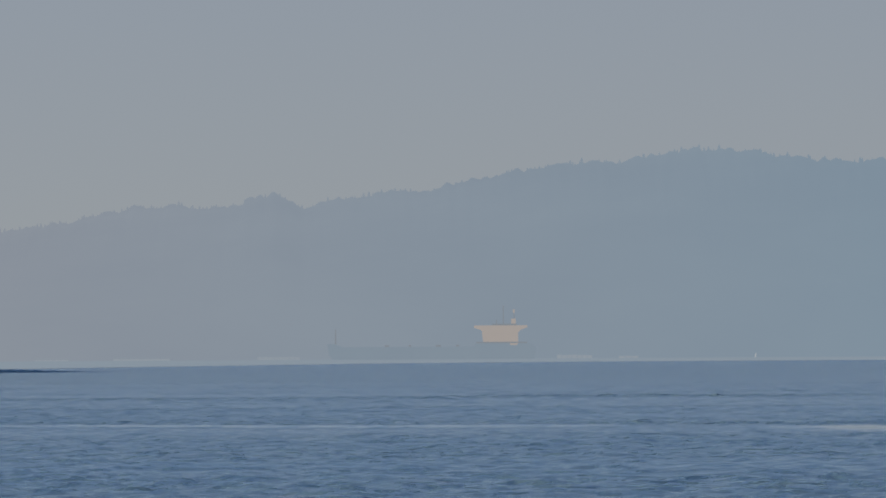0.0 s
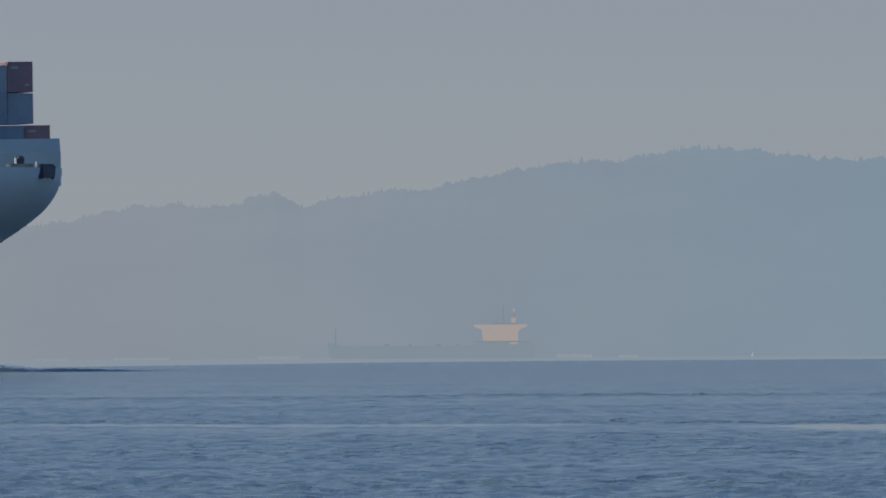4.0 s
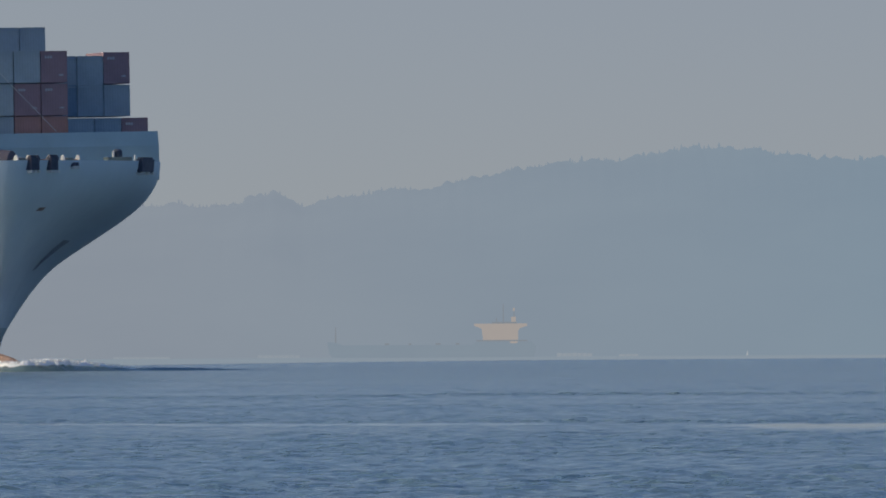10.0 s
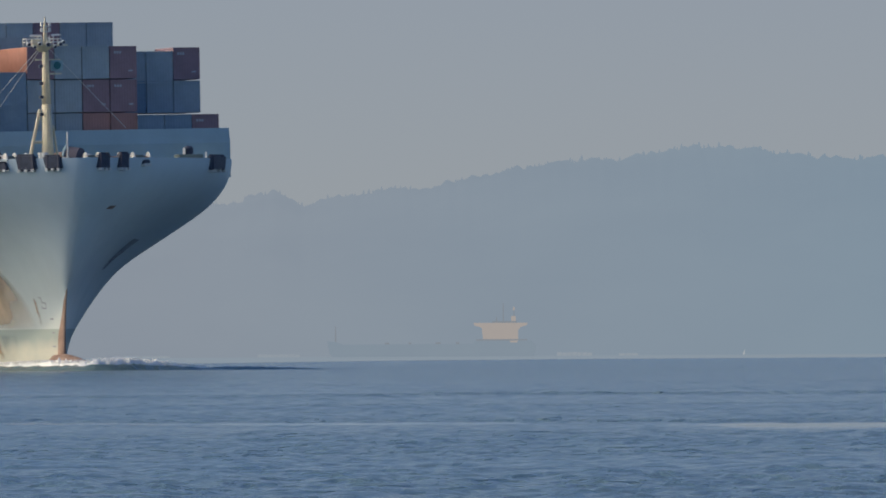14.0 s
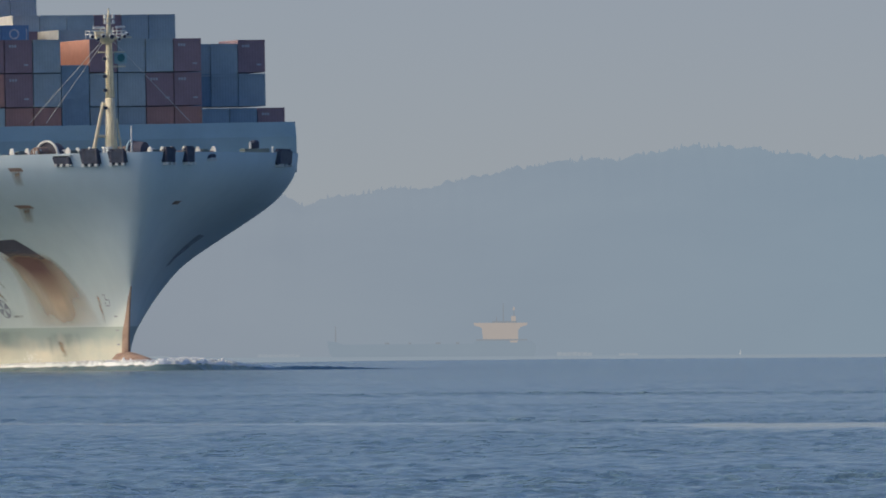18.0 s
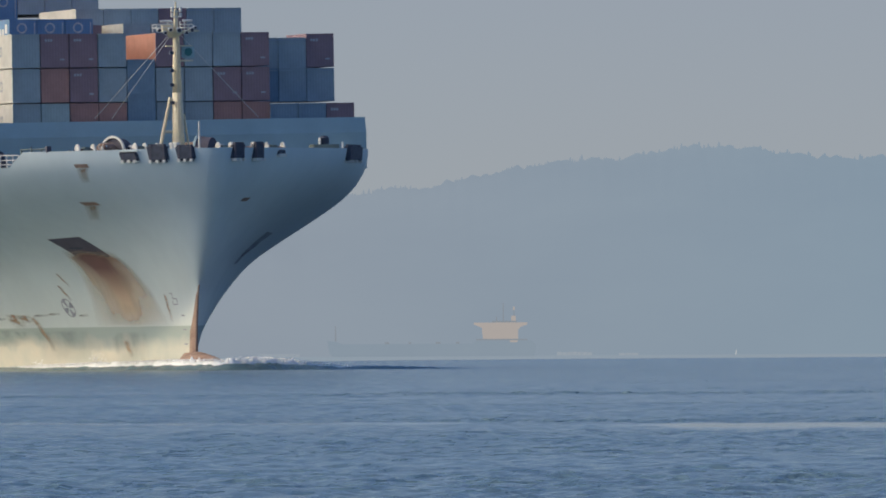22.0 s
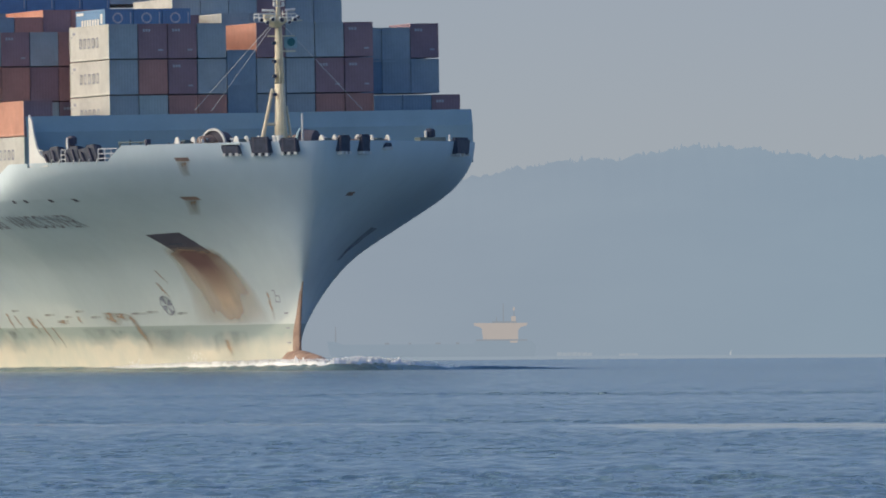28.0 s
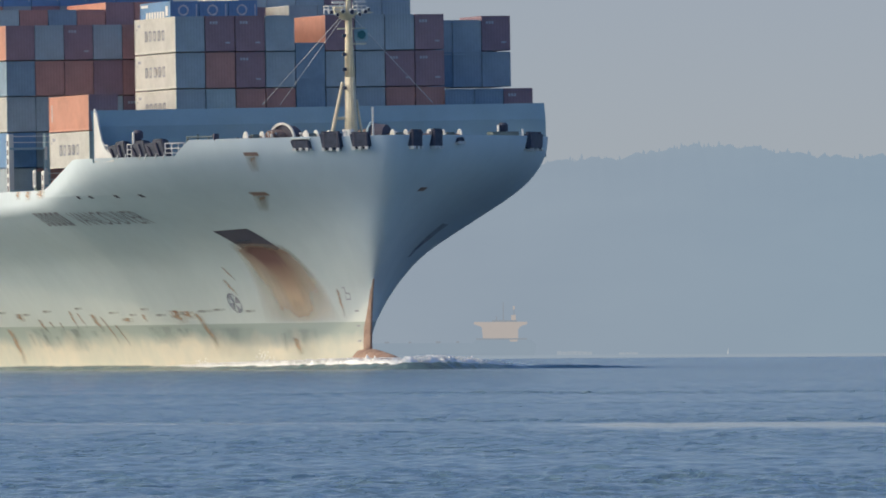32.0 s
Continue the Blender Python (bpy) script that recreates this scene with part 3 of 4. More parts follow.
for k in range(32):
    a0, a1 = k * math.tau / 32, (k + 1) * math.tau / 32
    vane = (k // 4) % 2 == 0
    for r0, r1 in ((0.88, 1.0),) + (((0.12, 0.88),) if vane else ()):
        bm.faces.new([bm.verts.new((r * math.cos(a), r * math.sin(a), 0)) for r, a in ((r0, a0), (r1, a0), (r1, a1), (r0, a1))])
on_skin("thruster_mark", bm, M_LETTER, -16.6, 5.45, 0.8, "dark ring mark with four vanes")
# bulb mark near the stem
bm = bmesh.new()
for x0, x1, y0, y1 in ((-0.5, 0.0, 0.9, 1.0), (-0.1, 0.0, 0.3, 1.0), (0.0, 0.6, 0.3, 0.42), (0.5, 0.62, -0.3, 0.4), (-0.2, 0.6, -0.35, -0.23), (-0.2, -0.1, -0.3, 0.1)):
    bm.faces.new([bm.verts.new((x, y, 0)) for x, y in ((x0, y0), (x1, y0), (x1, y1), (x0, y1))])
on_skin("bulb_mark", bm, M_LETTER, -2.2, 5.8, 0.75, "faded dark outline mark")
# depth figures as short bars
for k in range(3):
    bm = bmesh.new()
    bm.faces.new([bm.verts.new((x, y, 0)) for x, y in ((-0.3, 0), (0.3, 0), (0.3, 0.14), (-0.3, 0.14))])
    on_skin("depth_mark", bm, M_LETTER, -1.3, 4.6 - k * 1.2, 0.8)


def lettering(word, length, height):
    """The outline of a word in the plain font, stretched to that length and height."""
    cu = bpy.data.curves.new("letters", "FONT")
    cu.body, cu.size = word, 1.0
    ob = new("letters", cu)
    me = bpy.data.meshes.new_from_object(ob.evaluated_get(bpy.context.evaluated_depsgraph_get()))
    bpy.data.objects.remove(ob)
    bm = bmesh.new()
    bm.from_mesh(me)
    bmesh.ops.triangulate(bm, faces=bm.faces)
    bmesh.ops.subdivide_edges(bm, edges=[e for e in bm.edges if e.calc_length() > 0.3], cuts=2)
    xs, ys = [v.co.x for v in bm.verts], [v.co.y for v in bm.verts]
    for v in bm.verts:
        v.co.x, v.co.y = (v.co.x - min(xs)) / (max(xs) - min(xs)) * length, (v.co.y - min(ys)) / (max(ys) - min(ys)) * height
    return bm


on_skin("ship_name", lettering("VANCOUVER", 8.9, 1.05), M_LETTER, -24.5, 11.98, 1.0, "dark blue ship's name lettered on the bow", 0.09)
for k in range(5):
    bm = bmesh.new()
    for x0, x1, y0, y1 in ((0, 0.85, 0.86, 1.08), (0, 0.85, 0, 0.22), (0, 0.24, 0.2, 0.9), (0.61, 0.85, 0.2, 0.9)):
        bm.faces.new([bm.verts.new((x, y, 0)) for x, y in ((x0, y0), (x1, y0), (x1, y1), (x0, y1))])
    on_skin("name_bar", bm, M_LETTER, -31.8 + k * 1.32, 12.0, 1.0, off=0.09)

# stem bar with rust, and the bulb that just breaks the surface
bm = bmesh.new()
rows = []
for k in range(15):
    z = 0.2 + k * 0.5
    us, _ = at_level(z)
    wd = 0.32 - 0.014 * k
    rows.append([Vector((us - 0.9, wd * 0.9 + 0.1, z)), Vector((us + 0.03, wd * 0.45, z)), Vector((us + 0.12, 0, z)), Vector((us + 0.03, -wd * 0.45, z)), Vector((us - 0.9, -wd * 0.9 - 0.1, z))])
grid(bm, rows)
bmesh.ops.recalc_face_normals(bm, faces=bm.faces)
M_STEM = material("rusty_stem", (0.36, 0.25, 0.19), 0.8, vary=0.25, scale=0.9, tint=(0.19, 0.115, 0.09))
part("stem_bar", bm, M_STEM, ship, "rust-red worn stem", smooth=True)
bm = bmesh.new()
rows = []
for k in range(13):
    a = k / 12 * math.pi / 2
    x, r = -1.5 + 11.0 * math.sin(a), max(0.02, math.cos(a) ** 0.6)
    rows.append([Vector((x, 1.7 * r * math.cos(q), -1.2 + 2.85 * r * math.sin(q) - 0.02 * x)) for q in [j * math.tau / 16 for j in range(16)]])
grid(bm, rows, close=True)
bmesh.ops.recalc_face_normals(bm, faces=bm.faces)
part("bulbous_bow", bm, M_STEM, ship, "rust-red bulb just above the water", smooth=True)


def fairlead(u, z, wide, high, side, white=False):
    """A roller fairlead: black open frame set in the bulwark, with upright rollers."""
    p = skin(u, z, -0.1, side)
    q = skin(u - 0.3, z, -0.1, side) - skin(u + 0.3, z, -0.1, side)
    yaw = math.degrees(math.atan2(-q.y, -q.x)) + (180 if side > 0 else 0)
    m = Matrix.Translation(p) @ Euler((0, 0, radians(yaw))).to_matrix().to_4x4()
    bm = bmesh.new()
    box(bm, -wide / 2, wide / 2, -0.32, 0.32, -high / 2, high / 2)
    for v in bm.verts:
        v.co.x *= 1.0 if v.co.z > 0 else 0.9
        v.co.x += 0.12 * side * (1 if v.co.z > 0 else -1)
    bmesh.ops.bevel(bm, geom=bm.edges[:], offset=0.2 if high > 1 else 0.12, segments=3, affect="EDGES")
    fr = part("fairlead", bm, M_BLACK, ship, "black roller fairlead in the bulwark", m=m)
    for x in (-0.3, 0.3):
        bm = bmesh.new()
        rod(bm, (x * wide, 0.2, -high / 2 + 0.1), (x * wide, 0.2, high / 2 - 0.1), 0.14)
        part("roller", bm, M_SHADE, fr, m=Matrix())
    for x in (-0.32, 0.0, 0.32):
        bm = bmesh.new()
        box(bm, x * wide - 0.12, x * wide + 0.12, -0.42, 0.42, -high / 2 - 0.06, -high / 2 + 0.18)
        part("foot", bm, M_WHITE, fr)
    if white:
        bm = bmesh.new()
        e = -side * wide / 2
        box(bm, e - 0.06, e + 0.06, -0.36, -0.2, -high / 2, high / 2 + 0.2)
        box(bm, e - 0.06, e + 0.06, -0.2, 0.36, -high / 2, -high / 2 + 0.1)
        if side > 0:
            box(bm, -wide / 2, wide / 2, -0.38, 0.38, high / 2 + 0.02, high / 2 + 0.12)
        part("edge_plate", bm, M_HULL if side > 0 else M_WHITE, fr)


for u, z, wd, h, side in ((5.25, 18.18, 1.9, 1.5, 1), (6.65, 18.16, 1.7, 1.35, 1), (7.1, 18.23, 1.5, 1.5, -1), (5.65, 18.26, 1.4, 1.55, -1), (3.65, 17.9, 1.7, 0.85, 1), (3.7, 18.1, 0.95, 0.5, -1)):
    fairlead(u, z, wd, h, side, h < 1)
fairlead(-5.6, 18.1, 3.8, 1.5, -1, True)


def winch(u, w, flanges):
    """A mooring winch: bed, drum with tall white flanges at the given places across the ship, gear case."""
    y0, y1 = -max(flanges) - 0.2, -min(flanges) + 0.2
    bm = bmesh.new()
    box(bm, u - 1.0, u + 1.0, y0, y1, 17.0, 17.5)
    wi = part("mooring_winch", bm, M_DECK, ship, "mooring winch with white-edged rope drums")
    for f in flanges:
        bm = bmesh.new()
        rod(bm, (u, -f - 0.05, 18.35), (u, -f + 0.05, 18.35), 0.8, sides=20)
        part("drum_flange", bm, M_WHITE, wi)
    bm = bmesh.new()
    rod(bm, (u, y0 + 0.2, 18.35), (u, y1 - 0.2, 18.35), 0.42, sides=12)
    part("rope_drum", bm, M_RUST, wi, "drum wound with brown rope")
    bm = bmesh.new()
    box(bm, u - 0.7, u + 0.5, -w - 0.3, -w + 0.3, 17.4, 18.9)
    bmesh.ops.bevel(bm, geom=bm.edges[:], offset=0.08, segments=2, affect="EDGES")
    part("gear_case", bm, M_DECK, wi)
    for f in (max(flanges) + 0.5, min(flanges) - 0.5):
        bm = bmesh.new()
        rod(bm, (u, -f - 0.25, 18.35), (u, -f, 18.35), 0.34, 0.2, 12)
        rod(bm, (u, -f, 18.35), (u, -f + 0.25, 18.35), 0.2, 0.34, 12)
        part("warping_head", bm, M_SHADE, wi)


winch(-2.5, 3.9, (4.35, 3.5, 2.45))
winch(-2.5, -3.4, (-2.9, -4.0, -4.8, -5.95))
winch(-4.6, 8.0, (8.75, 7.4))
winch(-5.4, -8.6, (-8.0, -9.4))


def windlass(u, w, guard, turn):
    """An anchor windlass with its big gear wheel."""
    bm = bmesh.new()
    box(bm, u - 1.1, u + 1.1, -w - 1.5, -w + 1.5, 17.0, 17.6)
    wl_ = part("anchor_windlass", bm, M_DECK, ship, "anchor windlass with a large half-covered gear wheel")
    bm = bmesh.new()
    rod(bm, (u, -w - 0.3, 18.5), (u, -w + 0.8, 18.5), 1.22, 1.1, sides=24)
    yaw = Matrix.Translation((u, -w, 0)) @ Matrix.Rotation(radians(turn), 4, "Z") @ Matrix.Translation((-u, w, 0))
    part("gear_wheel", bm, M_SHADE, wl_, "dark greased gear wheel", m=yaw)
    bm = bmesh.new()
    rod(bm, (u, -w - 0.42, 18.5), (u, -w - 0.28, 18.5), 0.5, sides=16)
    rod(bm, (u, -w + 0.8, 18.5), (u, -w + 1.6, 18.5), 0.35, sides=12)
    rod(bm, (u, -w - 1.9, 18.6), (u, -w - 0.75, 18.6), 0.62, 0.7, sides=16)
    part("chain_wheel", bm, M_RUST, wl_, "brown rusty chain wheel and shaft", m=yaw)
    bm = bmesh.new()
    for k in range(18):
        a0, a1 = k * math.pi / 18, (k + 1) * math.pi / 18
        ring = [(r * math.cos(a), r * math.sin(a)) for r, a in ((1.18, a0), (1.36, a0), (1.36, a1), (1.18, a1))]
        v0 = [bm.verts.new((u + x, -w - 0.5, 18.5 + z)) for x, z in ring]
        v1 = [bm.verts.new((u + x, -w - 0.32, 18.5 + z)) for x, z in ring]
        bm.faces.new(v0), bm.faces.new(v1[::-1])
        for i in range(4):
            bm.faces.new((v0[i], v1[i], v1[(i + 1) % 4], v0[(i + 1) % 4]))
    bmesh.ops.recalc_face_normals(bm, faces=bm.faces)
    part("wheel_guard", bm, guard, wl_, "curved guard over the wheel", m=yaw)
    for x, y, r, h in ((0.8, 1.2, 0.3, 18.9), (0.9, -1.0, 0.22, 18.7)):
        bm = bmesh.new()
        rod(bm, (u + x, -w + y, 17.5), (u + x, -w + y, h), r, r * 0.75, 12)
        rod(bm, (u + x, -w + y, h), (u + x, -w + y, h + 0.12), r * 1.3, r, 12)
        part("brake_drum", bm, M_WHITE, wl_)
    bm = bmesh.new()
    rod(bm, (u + 1.3, -w - 1.6, 18.0), (u + 1.3, -w - 0.7, 18.95), 0.06, sides=6)
    rod(bm, (u + 1.3, -w - 1.5, 18.75), (u + 1.3, -w - 1.42, 18.75), 0.32, sides=14)
    part("brake_wheel", bm, M_RUST, wl_)


windlass(-7.0, 4.7, M_WHITE, 32)
windlass(-7.0, -3.0, M_BLUE, -40)


for u, w, h, mt in ((-5.6, 7.0, 18.75, M_DECK), (-5.5, 6.45, 18.95, M_RUST), (-5.9, 6.0, 19.05, M_SHADE), (-6.0, -1.6, 18.9, M_DECK), (-3.6, -6.8, 18.85, M_DECK)):
    bm = bmesh.new()
    box(bm, u - 0.25, u + 0.25, -w - 0.16, -w + 0.16, 17.0, h - 0.25)
    bmesh.ops.bevel(bm, geom=bm.edges[:], offset=0.04, segments=1, affect="EDGES")
    stand = part("control_stand", bm, mt, ship, "small winch control stand with levers")
    bm = bmesh.new()
    rod(bm, (u, -w - 0.12, h - 0.28), (u + 0.05, -w - 0.2, h + 0.1), 0.045, 0.06, 6)
    part("lever", bm, M_WHITE, stand)
    bm = bmesh.new()
    rod(bm, (u + 0.2, -w + 0.05, h - 0.3), (u + 0.2, -w + 0.05, h), 0.12, 0.1, 10)
    part("gauge", bm, M_WHITE, stand)


def bollards(u, w):
    bm = bmesh.new()
    box(bm, u - 1.0, u + 1.0, -w - 0.4, -w + 0.4, 17.0, 17.15)
    b = part("mooring_bollard", bm, M_DECK, ship, "pair of white mooring bollards")
    for x in (-0.6, 0.6):
        bm = bmesh.new()
        rod(bm, (u + x, -w, 17.1), (u + x, -w, 18.95), 0.26, 0.24, 12)
        rod(bm, (u + x, -w, 18.95), (u + x, -w, 19.1), 0.34, 0.3, 12)
        part("post", bm, M_WHITE, b)


for u, w in ((1.5, 2.0),):
    bollards(u, w)
# lamp post, vent heads, small posts
bm = bmesh.new()
rod(bm, (-3.6, 1.6, 17.0), (-3.6, 1.6, 20.95), 0.1, 0.08)
part("flag_pole", bm, M_WHITE, ship, "slim white pole")
for u, w, r, h, mt in ((-6.5, -13.4, 0.42, 19.55, M_BLACK), (-9.9, 16.2, 0.42, 19.35, M_SHADE)):
    bm = bmesh.new()
    rod(bm, (u, -w, 17.0), (u, -w, h - 0.5), r * 0.7, sides=12)
    rod(bm, (u, -w, h - 0.6), (u, -w, h - 0.1), r, r, 14)
    rod(bm, (u, -w, h - 0.1), (u, -w, h + 0.08), r, r * 0.6, 14)
    vent = part("vent_head", bm, mt, ship, "dark mushroom ventilator")
    bm = bmesh.new()
    box(bm, u + 0.1, u + 0.5, -w - r - 0.1, -w - r, 17.2, h - 0.1)
    part("side_plate", bm, M_WHITE, vent)
bm = bmesh.new()
box(bm, -7.3, -5.7, 12.3, 14.5, 17.0, 18.9)
part("locker", bm, M_DECK, ship, "green deck locker")
# open rail at both ends of a row of slanted mooring stands
def rail_point(u, z, off=0.12):
    return Vector((u, -(half(u, 17.2) - off), z))


for us in ([-12.5, -11.8, -11.2], [-8.95, -8.5], [-5.45, -4.9, -4.4, -3.95]):
    for u in us:
        bm = bmesh.new()
        rod(bm, rail_point(u, 17.1), rail_point(u, 18.28), 0.05, sides=6)
        part("rail_post", bm, M_WHITE, ship)
    for h in (17.5, 17.87, 18.28):
        bm = bmesh.new()
        for u0, u1 in zip(us, us[1:]):
            rod(bm, rail_point(u0, h), rail_point(u1, h), 0.04, sides=5)
        part("rail_bar", bm, M_WHITE, ship)
for k, (u, wd, h) in enumerate(((-10.5, 1.05, 18.2), (-9.6, 1.0, 18.5), (-8.1, 0.95, 18.25), (-7.5, 0.8, 18.5), (-6.65, 0.9, 18.3), (-5.95, 0.85, 18.6))):
    # upright plate leaning forward, with a roller on its outer face
    bm = bmesh.new()
    n = 4
    rows = []
    for j in range(n + 1):
        z = 17.0 + (h - 17.0) * j / n
        lean = 0.4 - 0.45 * (j / n)
        rows.append([rail_point(u - wd / 2 + lean - 0.2, z, 0.1), rail_point(u + wd / 2 + lean - 0.2, z + (0.12 if j == n else 0), 0.1),
                     rail_point(u + wd / 2 + lean - 0.2, z, 0.75), rail_point(u - wd / 2 + lean - 0.2, z, 0.75)])
    vs = grid(bm, rows, close=True)
    bm.faces.new(vs[-1]), bm.faces.new(vs[0][::-1])
    bmesh.ops.recalc_face_normals(bm, faces=bm.faces)
    bmesh.ops.bevel(bm, geom=[e for e in bm.edges if len(e.link_faces) == 2 and e.calc_face_angle() > 0.9], offset=0.07, segments=2, affect="EDGES")
    stand = part("roller_stand", bm, M_BLACK, ship, "black slanted mooring stand by the rail")
    bm = bmesh.new()
    rod(bm, rail_point(u + 0.15, 17.3, -0.02), rail_point(u - 0.2, h - 0.25, -0.02), 0.1, sides=8)
    part("roller", bm, M_SHADE, stand)
    bm = bmesh.new()
    rod(bm, rail_point(u + wd / 2, 17.08, 0.0), rail_point(u + wd / 2 + 0.15, 17.5, 0.0), 0.05, sides=6)
    part("foot", bm, M_WHITE, stand)
# raised pipe frame on the bulwark forward of the rail
bm = bmesh.new()
for x in (-3.5, -2.75, -2.0):
    rod(bm, (x, -(half(x, 18.4) - 0.3), 18.2), (x, -(half(x, 18.4) - 0.3), 18.95 if x == -2.75 else 18.75), 0.09, sides=6)
rod(bm, (-3.6, -(half(-3.6, 18.4) - 0.3), 18.72), (-1.7, -(half(-1.7, 18.4) - 0.3), 18.72), 0.07, sides=6)
pipe = part("rail_cleat", bm, M_DECK, ship, "low grey-green pipe frame on the bulwark")
bm = bmesh.new()
box(bm, -1.75, -1.3, -(half(-1.5, 18.4) - 0.1), -(half(-1.5, 18.4) - 0.5), 18.4, 18.95)
bmesh.ops.recalc_face_normals(bm, faces=bm.faces)
part("end_block", bm, M_SHADE, pipe)


def lashing_bridge(u, top=20.9):
    """A cross-ship walkway on posts between two bays."""
    bm = bmesh.new()
    for z in (14.9, top - 1.3):
        box(bm, u - 0.45, u + 0.45, -18.9, 18.9, z, z + 0.18)
    br = part("lashing_bridge", bm, M_BLUE, ship, "steel lashing bridge with white posts")
    for k in range(13):
        y = -18.75 + k * 3.125
        bm = bmesh.new()
        box(bm, u - 0.4, u + 0.4, y - 0.2, y + 0.2, 13.6 if abs(y) < 17 else 14.3, top)
        for z in (15.6, 17.4):
            box(bm, u + 0.4, u + 0.44, y - 0.1, y + 0.1, z, z + 1.1)
        post = part("post", bm, M_WHITE if k in (0, 12) else M_BLUE, br)
        if k == 0:
            # holes are dark plates, their shade put into the colour
            for z in np.arange(14.2, top - 0.6, 0.75):
                bm = bmesh.new()
                box(bm, u - 0.22, u + 0.22, y - 0.215, y - 0.2, z, z + 0.45)
                part("rung_hole", bm, M_SHADE, post)
    for z in (top - 0.7, top - 0.2):
        bm = bmesh.new()
        rod(bm, (u + 0.4, -18.9, z), (u + 0.4, 18.9, z), 0.04, sides=5)
        part("handrail", bm, M_WHITE, br)


lashing_bridge(-29.0, 16.5)
# white framed fan casing at the ship's side by the first lashing bridge
bm = bmesh.new()
box(bm, -32.6, -31.9, -18.7, -18.0, 14.3, 16.5)
casing = part("fan_casing", bm, M_DECK, ship, "green-grey fan casing with a white-framed opening")
for x0, x1, z0, z1 in ((-32.65, -31.85, 16.35, 16.6), (-32.65, -31.85, 15.2, 15.4), (-32.65, -32.45, 15.4, 16.35), (-32.05, -31.85, 15.4, 16.35)):
    bm = bmesh.new()
    box(bm, x0, x1, -18.8, -18.7, z0, z1)
    part("frame_bar", bm, M_WHITE, casing)
lashing_bridge(-39.8, 19.7)
lashing_bridge(-53.8)
# cell guides and hatch coaming under the first bays
bm = bmesh.new()
box(bm, -55, -22.0, -15.0, 15.0, 13.5, 13.72)
part("hatch_cover", bm, M_DECK, ship, "steel hatch covers under the containers")

# ---- water ----
def water_material():
    m = bpy.data.materials.new("sea_water")
    m.use_nodes = True
    n, l = m.node_tree.nodes, m.node_tree.links
    b = n["Principled BSDF"]
    b.inputs["Base Color"].default_value = (0.108, 0.168, 0.182, 1)
    b.inputs["Specular IOR Level"].default_value = 0.4
    b.inputs["Roughness"].default_value = 0.15
    b.inputs["IOR"].default_value = 1.33
    co, geo = n.new("ShaderNodeTexCoord"), n.new("ShaderNodeNewGeometry")

    def waves(source, sx, sy, detail):
        mp, t = n.new("ShaderNodeMapping"), n.new("ShaderNodeTexNoise")
        mp.inputs["Scale"].default_value = (1 / sx, 1 / sy, 0)
        t.inputs["Scale"].default_value, t.inputs["Detail"].default_value = 1.0, detail
        l.new(source, mp.inputs["Vector"])
        l.new(mp.outputs[0], t.inputs["Vector"])
        return t.outputs["Fac"]

    small, mid = waves(co.outputs["Object"], 0.6, 1.1, 4), waves(co.outputs["Object"], 4.0, 9.0, 3)
    bands = waves(geo.outputs["Position"], 90.0, 24.0, 2)
    add = n.new("ShaderNodeMath")
    add.operation = "MULTIPLY_ADD"
    add.inputs[1].default_value = 1.3
    l.new(mid, add.inputs[0])
    l.new(small, add.inputs[2])
    ramp = n.new("ShaderNodeMapRange")
    ramp.inputs[1].default_value, ramp.inputs[2].default_value = 0.36, 0.60
    ramp.inputs[3].default_value, ramp.inputs[4].default_value = 0.3, 0.9
    l.new(bands, ramp.inputs[0])
    bp = n.new("ShaderNodeBump")
    bp.inputs["Distance"].default_value = 0.45
    # smooth slicks lie where the sheet says
    slick, calm, damp = n.new("ShaderNodeAttribute"), n.new("ShaderNodeMapRange"), n.new("ShaderNodeMath")
    slick.attribute_name = "slick"
    calm.inputs[1].default_value = -2.0
    calm.inputs[3].default_value, calm.inputs[4].default_value = 2.6, 0.01
    l.new(slick.outputs["Fac"], calm.inputs[0])
    gloss = n.new("ShaderNodeMapRange")
    gloss.inputs[3].default_value, gloss.inputs[4].default_value = 0.15, 0.05
    l.new(slick.outputs["Fac"], gloss.inputs[0])
    l.new(gloss.outputs[0], b.inputs["Roughness"])
    damp.operation = "MULTIPLY"
    l.new(calm.outputs[0], damp.inputs[0])
    l.new(ramp.outputs[0], damp.inputs[1])
    l.new(damp.outputs[0], bp.inputs["Strength"])
    l.new(add.outputs[0], bp.inputs["Height"])
    l.new(bp.outputs[0], b.inputs["Normal"])
    return m


M_SEA = water_material()


WAVE = 0.0027


